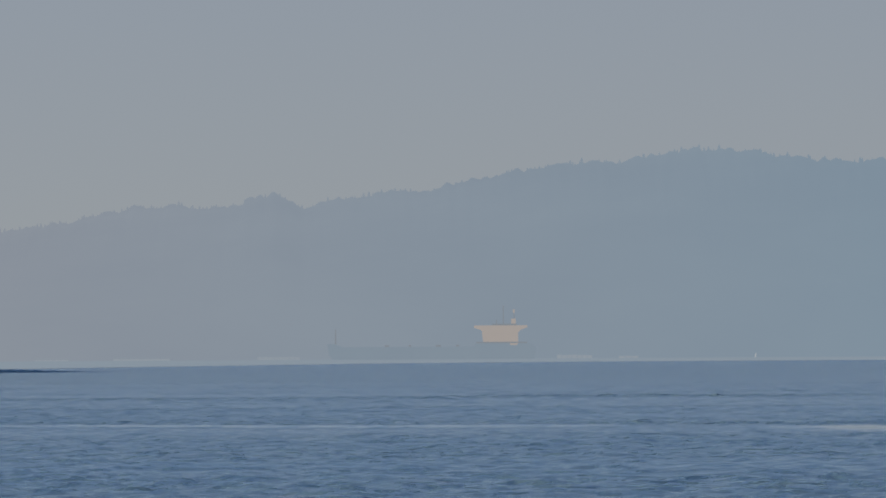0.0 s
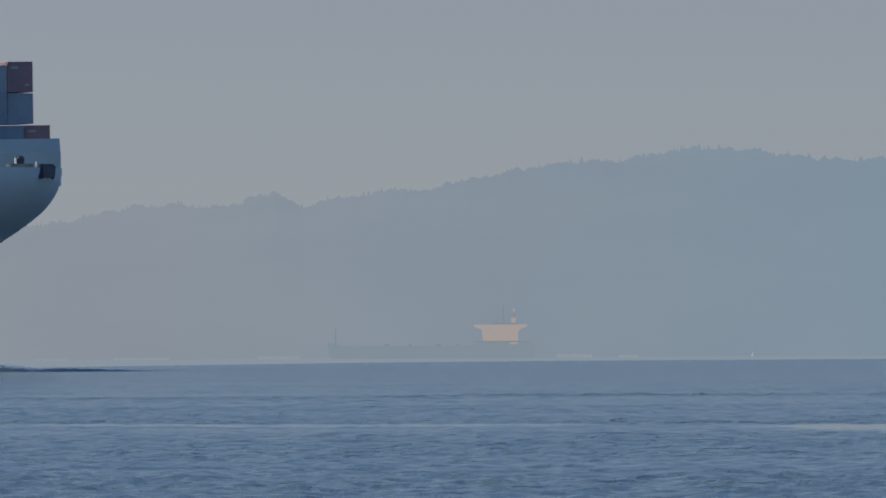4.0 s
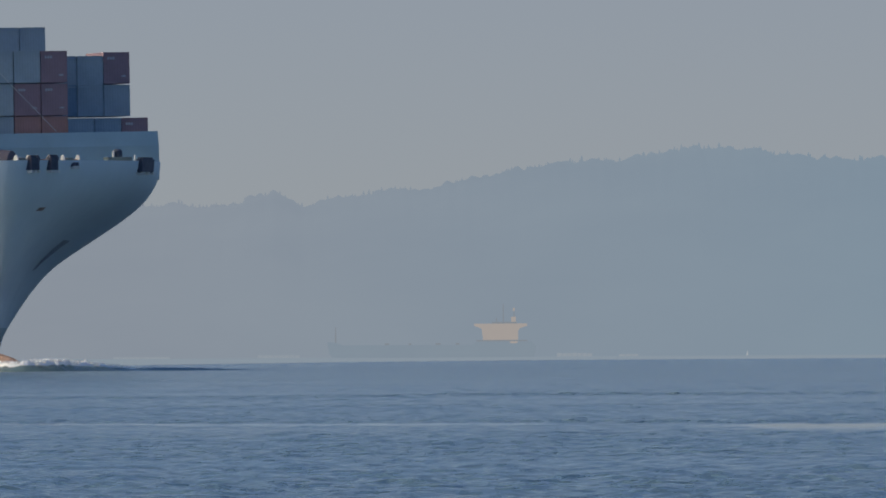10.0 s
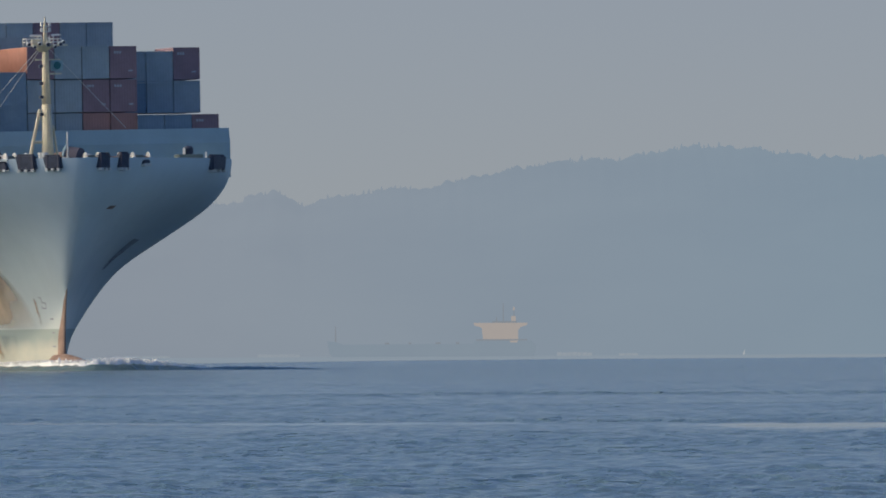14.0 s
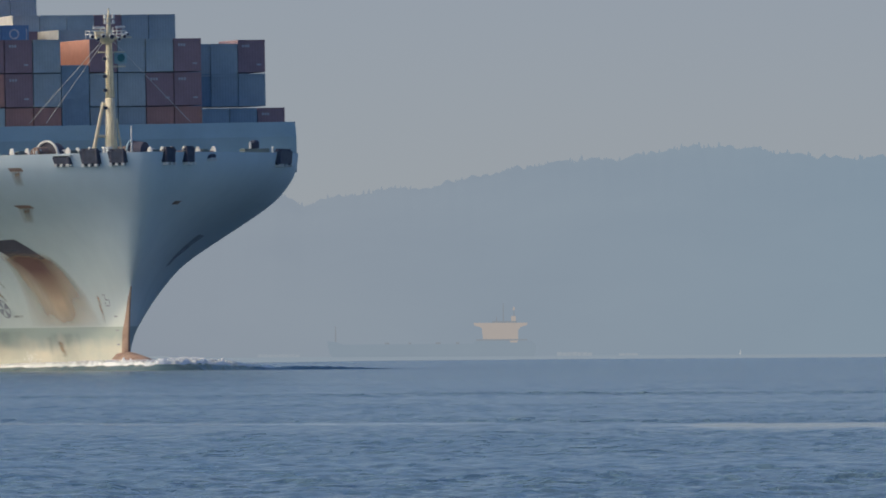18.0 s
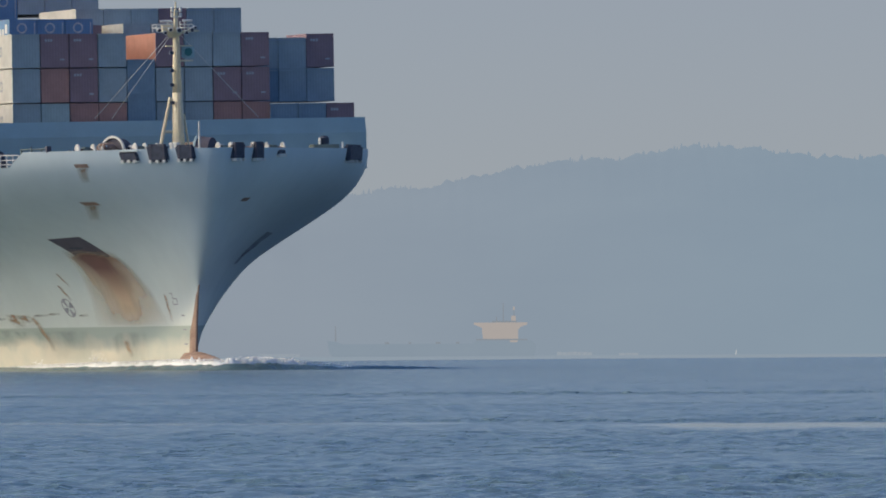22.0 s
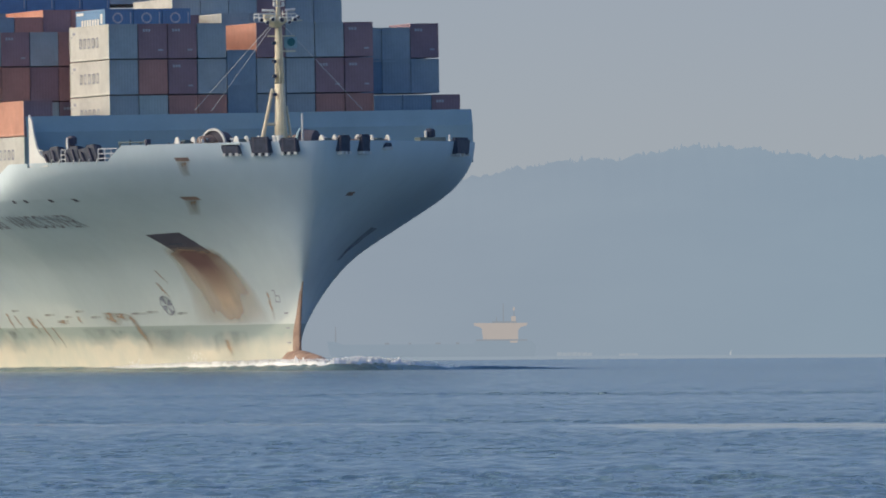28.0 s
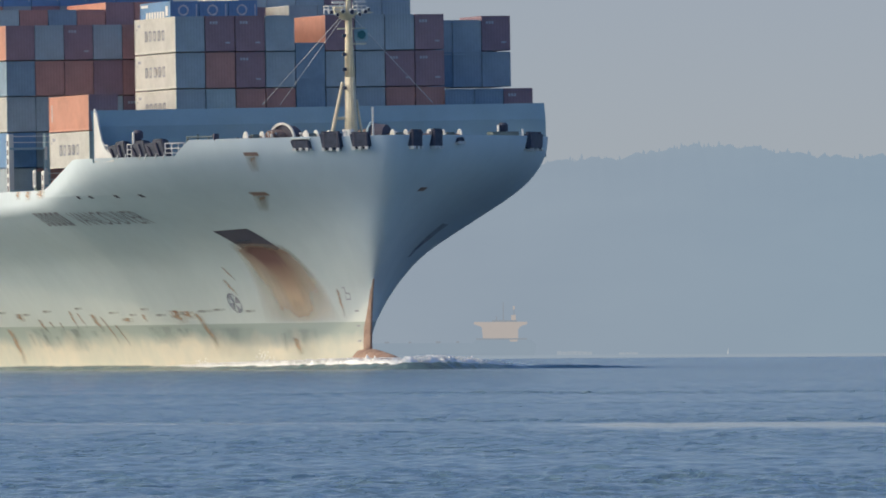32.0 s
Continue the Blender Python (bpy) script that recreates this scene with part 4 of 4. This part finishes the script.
def sea_sheet():
    """One sheet to the horizon; the water ahead is finely divided in a widening fan and carries low wind waves."""
    fan = np.linspace(0, 1, 430)
    ys = np.concatenate([[-6000, -500, 0, 60, 90], np.arange(98, 175, 0.13), np.arange(175, 300, 0.26), np.arange(300, 640, 0.8), np.arange(640, 1100, 6), [1200, 1500, 2000, 2600, 3300, 4000, 9000]])
    left, right = -0.0372 * np.maximum(ys, 90) - 0.5, 0.0372 * np.maximum(ys, 90) + 4.6
    inner = left[:, None] + (right - left)[:, None] * fan
    sides = np.array([9000, 3000, 1000, 300, 60, 15, 3.0])
    X = np.concatenate([left[:, None] - sides, inner, right[:, None] + sides[::-1]], 1)
    Y = np.repeat(ys[:, None], X.shape[1], 1)
    rng = np.random.RandomState(7)
    Z = np.zeros_like(X)
    for k in range(90):
        lam = 0.2 * 10 ** ((k + 0.5) / 90)
        ang = rng.normal(1.0, 1.1)
        amp = WAVE * lam ** 0.75
        shown = np.clip((1300 * lam - Y) / 200, 0, 1)
        Z += shown * amp * np.sin(math.tau / lam * (X * math.cos(ang) + Y * math.sin(ang)) + rng.uniform(0, math.tau))
    near = np.clip((Y - 92) / 6, 0, 1) * np.clip((640 - Y) / 250, 0, 1) * np.clip((X - left[:, None]) / 0.4, 0, 1) * np.clip((right[:, None] - X) / 0.4, 0, 1)
    gust = 0.75 + 0.25 * np.sin(X * 0.13 + Y * 0.045 + 1.3 * np.sin(Y * 0.021)) * np.sin(Y * 0.083 - X * 0.09)
    # two slicks with a sharp far edge, the broad one to the right, and ripple lines beyond them
    edge = 219 - 0.9 * X + 1.2 * np.sin(X * 0.8)
    far = np.clip((edge - Y) / 1.5, 0, 1)
    broad = far * np.clip((X - 5.0) / 1.6, 0, 1) * np.clip((Y - (edge - 30)) / 22, 0, 1)
    thin = far * np.clip((3.6 - X) / 1.2, 0, 1) * np.clip((Y - (edge - 9)) / 4, 0, 1) * 0.6
    slick = np.clip(broad + thin, 0, 1)
    gust *= 1 - 0.85 * slick
    line = np.exp(-((Y - 362 - 0.8 * X - 6 * np.sin(X * 0.4)) / 15) ** 2)
    slick = slick * 0.9 - 0.75 * np.interp(Y, [430, 690, 1000, 4000], [0, 1, 1, -0.3]) - 1.4 * line - 1.4 * np.exp(-((Y - edge - 5) / 4) ** 2) * np.clip(X / 6, 0.25, 1)
    gust += 0.9 * np.exp(-((Y - edge - 4) / 3) ** 2) * np.clip(X / 6, 0.25, 1) + 1.0 * line
    gust *= 1 + 0.6 * np.clip((160 - Y) / 60, 0, 1)
    Z = Z * near * gust
    n, m = X.shape
    ids = np.arange(n * m).reshape(n, m)
    faces = np.stack([ids[:-1, :-1], ids[:-1, 1:], ids[1:, 1:], ids[1:, :-1]], -1).reshape(-1, 4)
    me = bpy.data.meshes.new("water")
    me.from_pydata(np.stack([X, Y, Z], -1).reshape(-1, 3).tolist(), [], faces.tolist())
    me.polygons.foreach_set("use_smooth", [True] * len(me.polygons))
    me.materials.append(M_SEA)
    me.attributes.new("slick", "FLOAT", "POINT").data.foreach_set("value", slick.ravel().astype(np.float32))
    return new("water", me)


water = tagged(sea_sheet(), "calm grey-blue sea with fine ripples and smooth slicks", "sea", kind="structure")

# ---- far shore ----
CREST = [(-60, 408), (0, 408), (100, 392), (200, 372), (300, 362), (400, 364), (440, 350), (490, 342), (540, 364), (620, 345), (680, 338), (760, 334), (840, 315),
         (900, 302), (980, 290), (1100, 280), (1180, 268), (1230, 260), (1340, 264), (1440, 276), (1500, 283), (1568, 280), (1640, 284)]
HILL_Y = 4750.0


def crest(x):
    """Height of the wooded ridge over the water at x metres."""
    px = 784 + x * FOCAL / HILL_Y
    if px < -60:
        return max(8.0, 48 + (px + 60) * 0.02)
    if px > 1640:
        return max(20.0, 76 - (px - 1640) * 0.01)
    y = float(np.interp(px, [c[0] for c in CREST], [c[1] for c in CREST]))
    return H_EYE + (441 + 189 - (px - 784) * 0.0058 - y) * HILL_Y / FOCAL


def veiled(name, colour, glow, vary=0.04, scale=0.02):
    """Far distance: the hazy air's light painted as the surface's own glow, with a trace of the surface."""
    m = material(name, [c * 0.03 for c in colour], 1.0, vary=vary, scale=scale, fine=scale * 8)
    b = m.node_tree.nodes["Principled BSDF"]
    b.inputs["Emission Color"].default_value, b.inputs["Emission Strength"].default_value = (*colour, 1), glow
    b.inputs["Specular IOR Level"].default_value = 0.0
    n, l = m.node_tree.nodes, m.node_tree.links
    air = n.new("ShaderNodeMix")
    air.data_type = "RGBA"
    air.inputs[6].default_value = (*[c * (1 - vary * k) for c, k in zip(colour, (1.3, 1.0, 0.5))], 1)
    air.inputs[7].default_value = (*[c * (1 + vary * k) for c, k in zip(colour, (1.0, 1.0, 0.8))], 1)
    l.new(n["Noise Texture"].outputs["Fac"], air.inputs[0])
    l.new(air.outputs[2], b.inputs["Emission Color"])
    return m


# ridge and trees glow with painted haze
M_HILL = veiled("forest_haze_glow", (0.226, 0.283, 0.338), 0.97, 0.06, 0.012)
# the painted haze is made thicker and greyer towards the west
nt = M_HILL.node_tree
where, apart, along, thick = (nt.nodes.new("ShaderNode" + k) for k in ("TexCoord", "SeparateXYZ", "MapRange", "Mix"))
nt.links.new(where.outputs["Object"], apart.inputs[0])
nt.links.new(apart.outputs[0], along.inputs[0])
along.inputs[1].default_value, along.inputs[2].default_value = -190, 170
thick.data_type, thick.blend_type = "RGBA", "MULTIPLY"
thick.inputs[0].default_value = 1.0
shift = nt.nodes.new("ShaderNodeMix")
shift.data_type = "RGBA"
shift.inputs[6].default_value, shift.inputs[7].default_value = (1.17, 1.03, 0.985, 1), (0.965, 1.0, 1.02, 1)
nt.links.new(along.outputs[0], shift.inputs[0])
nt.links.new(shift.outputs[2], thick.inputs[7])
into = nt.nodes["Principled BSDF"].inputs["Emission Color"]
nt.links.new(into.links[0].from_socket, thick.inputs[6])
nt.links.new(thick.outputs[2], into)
bm = bmesh.new()
rows = []
xs = [-2600, -1500, -800, -450, -300, -240] + list(np.arange(-200, 200.1, 1.2)) + [240, 300, 450, 800, 1500, 2600]
for k in range(25):
    t = k / 24
    row = []
    for x in xs:
        c = crest(x)
        h = c * math.sin(t * math.pi / 2) ** 0.9
        h += t * t * (1.6 * noise.noise((x * 0.08, t * 3, 0)) + 1.3 * noise.noise((x * 0.3, t * 4, 5)))
        if k == 24:
            h += 1.9 * abs(noise.noise((x * 0.9, 3, 5))) + 2.2 * max(0, noise.noise((x * 0.22, 7, 5)))
        row.append(Vector((x, 4560 + 230 * t, max(-0.5, h) if k else -0.5)))
    rows.append(row)
grid(bm, [r[::-1] for r in rows][::-1])
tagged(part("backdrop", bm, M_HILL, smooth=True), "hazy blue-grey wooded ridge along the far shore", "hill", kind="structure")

bm = bmesh.new()
rnd = random.Random(8)
x = -190.0
while x < 190:
    h = rnd.uniform(1.0, 2.8) * (1.3 if rnd.random() < 0.15 else 1)
    z = crest(x) - 1.2 + 1.6 * noise.noise((x * 0.08, 3, 0))
    y = 4790 - rnd.uniform(0, 12)
    for k in range(3):
        rod(bm, (x, y, z + h * (0.05 + 0.27 * k)), (x + rnd.uniform(-0.1, 0.1), y, z + h * (0.5 + 0.25 * k)), h * (0.34 - 0.08 * k), 0.05, 6)
    x += rnd.uniform(0.5, 2.2)
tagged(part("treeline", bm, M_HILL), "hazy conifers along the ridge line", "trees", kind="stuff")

# glowing strip added for haze over the far water, nearer towards the west
M_HAZE_STRIP = veiled("haze_strip_glow", (0.245, 0.295, 0.345), 0.99, 0.05, 0.01)
bm = bmesh.new()
rows = [[], []]
for px in range(-400, 2000, 40):
    drop = float(np.interp(px, [-400, 0, 350, 650, 1000, 2000], [15, 11, 7.5, 4.6, 3.4, 3.0]))
    near = H_EYE * FOCAL / (5.75 + drop)
    wob = 1 + 0.02 * noise.noise((px * 0.02, 0, 3))
    rows[0].append(Vector(((px - 784) * near * wob / FOCAL, near * wob, 0.03)))
    rows[1].append(Vector(((px - 784) * 4570 / FOCAL, 4570, 0.6)))
grid(bm, rows)
tagged(part("haze_strip", bm, M_HAZE_STRIP), "pale strip added for haze over the far water", "shore", kind="structure")

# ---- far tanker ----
# tanker paints glow for haze, the deckhouse's for sunlight as well
M_TANK = veiled("tanker_haze_glow", (0.228, 0.281, 0.335), 0.955, 0.03, 0.1)
M_HOUSE = veiled("deckhouse_haze_glow", (0.405, 0.365, 0.34), 0.9, 0.03, 0.3)
M_DIM = veiled("fitting_haze_glow", (0.25, 0.28, 0.315), 0.86, 0.03, 0.3)


def tanker(dist):
    t = tagged(new("oil_tanker"), "distant laden tanker with cream deckhouse aft, veiled in haze", "ship")
    s = dist / FOCAL
    cx = (760 - 784) * s
    t.location = (cx, dist, 0)

    def X(px):
        return (px - 784) * s - cx

    def Z(py):
        return H_EYE + (441 + 185.6 - 100 * 0.0058 - py) * s

    def slab(prof, y0, y1, name, mat, parent, label=""):
        bm = bmesh.new()
        a = [bm.verts.new((X(x), y0, Z(z))) for x, z in prof]
        b = [bm.verts.new((X(x), y1, Z(z))) for x, z in prof]
        bm.faces.new(a[::-1]), bm.faces.new(b)
        for k in range(len(prof)):
            bm.faces.new((a[k], a[(k + 1) % len(prof)], b[(k + 1) % len(prof)], b[k]))
        bmesh.ops.recalc_face_normals(bm, faces=bm.faces)
        return part(name, bm, mat, parent, label)
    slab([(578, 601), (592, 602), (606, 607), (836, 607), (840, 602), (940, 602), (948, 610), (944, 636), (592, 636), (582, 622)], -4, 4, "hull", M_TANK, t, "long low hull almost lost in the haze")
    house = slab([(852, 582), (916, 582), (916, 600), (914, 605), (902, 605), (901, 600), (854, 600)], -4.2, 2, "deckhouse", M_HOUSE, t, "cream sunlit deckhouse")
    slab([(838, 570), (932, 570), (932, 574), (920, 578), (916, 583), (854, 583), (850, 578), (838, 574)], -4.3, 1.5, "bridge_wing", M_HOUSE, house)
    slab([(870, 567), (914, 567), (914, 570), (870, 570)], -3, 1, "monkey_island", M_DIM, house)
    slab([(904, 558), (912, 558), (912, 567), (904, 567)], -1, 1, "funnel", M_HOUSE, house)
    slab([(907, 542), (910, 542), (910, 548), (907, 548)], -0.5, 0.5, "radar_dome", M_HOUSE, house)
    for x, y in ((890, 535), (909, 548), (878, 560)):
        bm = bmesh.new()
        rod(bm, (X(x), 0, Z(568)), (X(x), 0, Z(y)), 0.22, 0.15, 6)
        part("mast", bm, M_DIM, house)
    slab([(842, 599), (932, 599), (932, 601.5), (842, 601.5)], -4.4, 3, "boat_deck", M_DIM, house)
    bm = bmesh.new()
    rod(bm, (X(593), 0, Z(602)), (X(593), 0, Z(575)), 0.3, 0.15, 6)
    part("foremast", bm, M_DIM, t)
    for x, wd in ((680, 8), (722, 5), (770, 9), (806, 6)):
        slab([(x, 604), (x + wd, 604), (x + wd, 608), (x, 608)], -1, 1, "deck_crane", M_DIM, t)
    return t


tanker(4300.0)

# pale low buildings and beach along the far shore, haze painted in as glow
M_SHORE = veiled("shore_haze_glow", (0.265, 0.30, 0.335), 1.04, 0.1, 0.3)
for x0, x1, y0, y1 in ((455, 530, 628, 640), (200, 300, 632, 642), (985, 1048, 624, 634), (60, 120, 634, 645), (620, 634, 631, 638), (1095, 1130, 626, 633)):
    bm = bmesh.new()
    s = 4540 / FOCAL
    n = max(3, int((x1 - x0) / 9))
    for k in range(n):
        a, b = x0 + (x1 - x0) * k / n, x0 + (x1 - x0) * (k + 0.85) / n
        h = H_EYE + (441 + 188 - ((x0 + x1) / 2 - 784) * 0.0058 - y0) * s * (0.6 + 0.4 * random.random())
        box(bm, (a - 784) * s, (b - 784) * s, 4540, 4548, -0.5, max(0.5, h))
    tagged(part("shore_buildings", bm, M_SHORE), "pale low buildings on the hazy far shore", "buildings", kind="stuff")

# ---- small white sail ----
# sail and hull glow: haze painted into the cloth colour
M_SAIL = veiled("sailcloth_haze_glow", (0.42, 0.45, 0.47), 0.9, 0.02, 0.3)
boat = tagged(new("sailing_boat"), "tiny white sailing boat far off near the shore", "boat")
bm = bmesh.new()
a, b, c, d = [bm.verts.new(p) for p in ((-0.4, 0, 0.7), (0.3, 0.1, 0.7), (0.25, 0, 2.6), (0.1, 0.25, 1.3))]
bm.faces.new((a, b, d)), bm.faces.new((a, d, c)), bm.faces.new((b, c, d))
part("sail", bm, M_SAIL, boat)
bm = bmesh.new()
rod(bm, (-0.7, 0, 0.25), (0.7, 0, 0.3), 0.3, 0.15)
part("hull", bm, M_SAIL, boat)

# ---- bow wave ----
M_FOAM = material("foam", (0.95, 0.94, 0.91), 0.9, vary=0.06, scale=1.2, bump=0.1, fine=4)
wave = tagged(new("bow_wave"), "breaking bow wave with white foam crest running along the hull", "wave")


def ridge(path, name, mat, lumps, seed, label=""):
    """A swell along path points (u, w, height, width)."""
    bm = bmesh.new()
    rows = []
    n = len(path)
    for k, (u, w, h, wd) in enumerate(path):
        p0, p1 = path[max(0, k - 1)], path[min(n - 1, k + 1)]
        t = Vector((p1[0] - p0[0], p1[1] - p0[1], 0)).normalized()
        q = Vector((t.y, -t.x, 0))
        row = []
        for j in range(9):
            s = j / 4 - 1
            z = h * (0.5 + 0.5 * math.cos(s * math.pi)) - 0.05
            z += lumps * h * noise.noise((u * 1.3 + seed, w * 1.3, s * 2)) * (1 - s * s)
            p = Vector((u, w, 0)) + q * s * wd
            row.append(Vector((p.x, -p.y, z)))
        rows.append(row)
    grid(bm, rows)
    bmesh.ops.recalc_face_normals(bm, faces=bm.faces)
    return part(name, bm, mat, wave, label, smooth=True)


def resample(pts, step):
    pts = [np.array(p, float) for p in pts]
    out = []
    for p, q in zip(pts, pts[1:]):
        m = max(1, int(np.linalg.norm((q - p)[:2]) / step))
        out += [tuple(p + (q - p) * k / m) for k in range(m)]
    return out + [tuple(pts[-1])]


# the crest runs round the bulb, from the starboard side to the port side: u, w, height
CREST_LINE = [(-34, 9.8, 0.0), (-30, 8.7, 0.28), (-21, 7.2, 0.5), (-12.5, 5.6, 0.62), (-5, 4.0, 0.7), (1, 2.7, 0.8), (6.5, 2.0, 0.8), (10.0, 1.0, 0.82), (10.6, -0.4, 0.9),
              (9.2, -2.2, 1.0), (7.4, -4.0, 0.95), (5.6, -6.0, 0.84), (4.1, -8.2, 0.68), (3.1, -10.2, 0.52), (2.4, -11.8, 0.36), (1.9, -13.2, 0.18), (1.5, -14.4, 0.0)]


def eased(pts, step, times=3):
    """Points along a line with its corners rounded."""
    q = np.array(resample(pts, step))
    for _ in range(times):
        k = np.ones(7) / 7
        q = np.stack([np.convolve(np.pad(c, 3, mode="edge"), k, mode="valid") for c in q.T], -1)
    return [tuple(c) for c in q]


outer = [(u + (1.1 if w < 1.5 else 0), w + (1.1 if w > 1.5 else -0.3), h * (0.56 if w > 1.5 else 0.62), 1.5) for u, w, h in CREST_LINE]
ridge(eased([(-80, 14, 0, 2.4), (-72, 13.2, 0.2, 2.4), (-60, 12.4, 0.42, 2.4), (-50, 11.8, 0.36, 2.3), (-40, 10.8, 0.42, 2.3), (-32, 9.6, 0.38, 2.0), (-27, 8.9, 0.34, 2.0)] + outer[2:-1] + [(2, -14, 0.42, 1.2), (1, -17, 0.34, 1.0), (-0.5, -20, 0.24, 1.0), (-2.5, -24, 0.13, 1.0), (-5, -28, 0.05, 1.0), (-6.5, -31, 0.0, 1.0)], 0.3),
      "swell", M_SEA, 0.4, 0, "dark smooth swell under the foam")
ridge(eased([(2.9, -11, 0.0, 0.8), (2.2, -13, 0.4, 0.9), (1.3, -15.5, 0.34, 0.9), (0.6, -18, 0.3, 0.9), (-1, -22, 0.0, 0.9)], 0.3), "ripple", M_SEA, 0.25, 19, "dark ripple ahead of the foam")
crest_pts = eased([(u, w, h, 0.3 + 0.4 * h) for u, w, h in CREST_LINE], 0.1)
ridge([(u, w, h * (0.85 + 0.25 * abs(noise.noise((u * 1.9, w * 1.9, 2))) + 0.3 * abs(noise.noise((u * 6, w * 6, 6)))), d) for u, w, h, d in crest_pts], "foam", M_FOAM, 0.6, 3, "white breaking foam")
# loose clumps thrown along the crest: small faceted grains in one mesh
rnd = random.Random(4)
grain = bmesh.new()
bmesh.ops.create_icosphere(grain, subdivisions=1, radius=1.0)
gv, gf = [tuple(v.co) for v in grain.verts], [[v.index for v in f.verts] for f in grain.faces]
grain.free()
verts, faces = [], []


def clump(x, y, z, r):
    n0 = len(verts)
    verts.extend((x + a * r, y + b * r, z + c * r * 0.7) for a, b, c in gv)
    faces.extend([i + n0 for i in f] for f in gf)


for u, w, h, _ in crest_pts:
    if h < 0.05:
        continue
    for _ in range(9):
        clump(u + rnd.gauss(0, 0.25), -w + rnd.gauss(0, 0.25), max(0.03, h * rnd.uniform(0.6, 1.15)), rnd.uniform(0.015, 0.05) * (0.5 + h))
for u, w in ((-12.8, 4.6), (-13.4, 4.8), (-23, 7.2)):
    for _ in range(40):
        clump(u + rnd.gauss(0, 0.5), -w + rnd.gauss(0, 0.3), 0.4 + abs(rnd.gauss(0, 0.5 if u > -20 else 0.3)), rnd.uniform(0.03, 0.08))
me = bpy.data.meshes.new("spray")
me.from_pydata(verts, [], faces)
me.materials.append(M_FOAM)
me.polygons.foreach_set("use_smooth", [True] * len(me.polygons))
spray = tagged(new("spray", me), "loose white spray and foam clumps", kind="stuff")
spray.parent = wave


# ---- what moves ----
A_SHIP = radians(17.13)
# seconds, sideways and upward departure from the even run
SWAY = [(0, -0.13, 0.08), (1, -0.13, 0.08), (2, -0.185, 0.06), (3, -0.24, 0.06), (3.5, -0.27, 0.09), (5.5, -0.33, 0.12), (7, -0.35, 0.1), (8.5, -0.345, 0.08),
        (10, -0.32, 0.06), (11, -0.28, 0.05), (12, -0.25, 0.02), (13, -0.24, 0.01), (13.5, 0.0, -0.15), (14.5, -0.06, -0.1), (16.5, -0.12, -0.02),
        (18, -0.14, -0.01), (19.5, -0.13, -0.02), (20.5, -0.19, 0.04), (21.5, -0.13, -0.01), (22.5, -0.08, -0.07), (23.5, -0.065, -0.09), (25, -0.11, -0.02),
        (27.5, -0.085, 0.05), (28.5, -0.05, 0.01), (30, -0.01, 0.03), (32, 0.0, 0.03)]


def ship_pose(t, dx, dz, heel=0.66):
    s = 4.8714 * (t - 32) - 0.0144 * (t - 32) ** 2
    m = pose(-5.936 + s * math.sin(A_SHIP) + dx, 985.2 - s * math.cos(A_SHIP), dz, 0, 0, -90 + math.degrees(A_SHIP))
    return m @ pose(0, 0, 12) @ pose(0, 0, 0, heel) @ pose(0, 0, -12)


def motions():
    walk(ship, [(t, ship_pose(t, dx, dz)) for t, dx, dz in SWAY])
    for ob, m in CARGO:
        walk(ob, [(t, ship_pose(t, dx, dz) @ m) for t, dx, dz in SWAY])
    walk(wave, [(t, ship_pose(t, dx, 0, 0)) for t, dx, dz in SWAY])
    walk(water, [(t, pose(-0.12 * t, 0, 0)) for t in (0, 8, 16, 24, 32)])
    walk(boat, [(t, pose((x - 784) * 4400 / FOCAL, 4400, 0)) for t, x in ((0, 1336), (3.5, 1331), (8, 1324), (13, 1317), (19, 1307), (25, 1296), (32, 1287))])


motions()
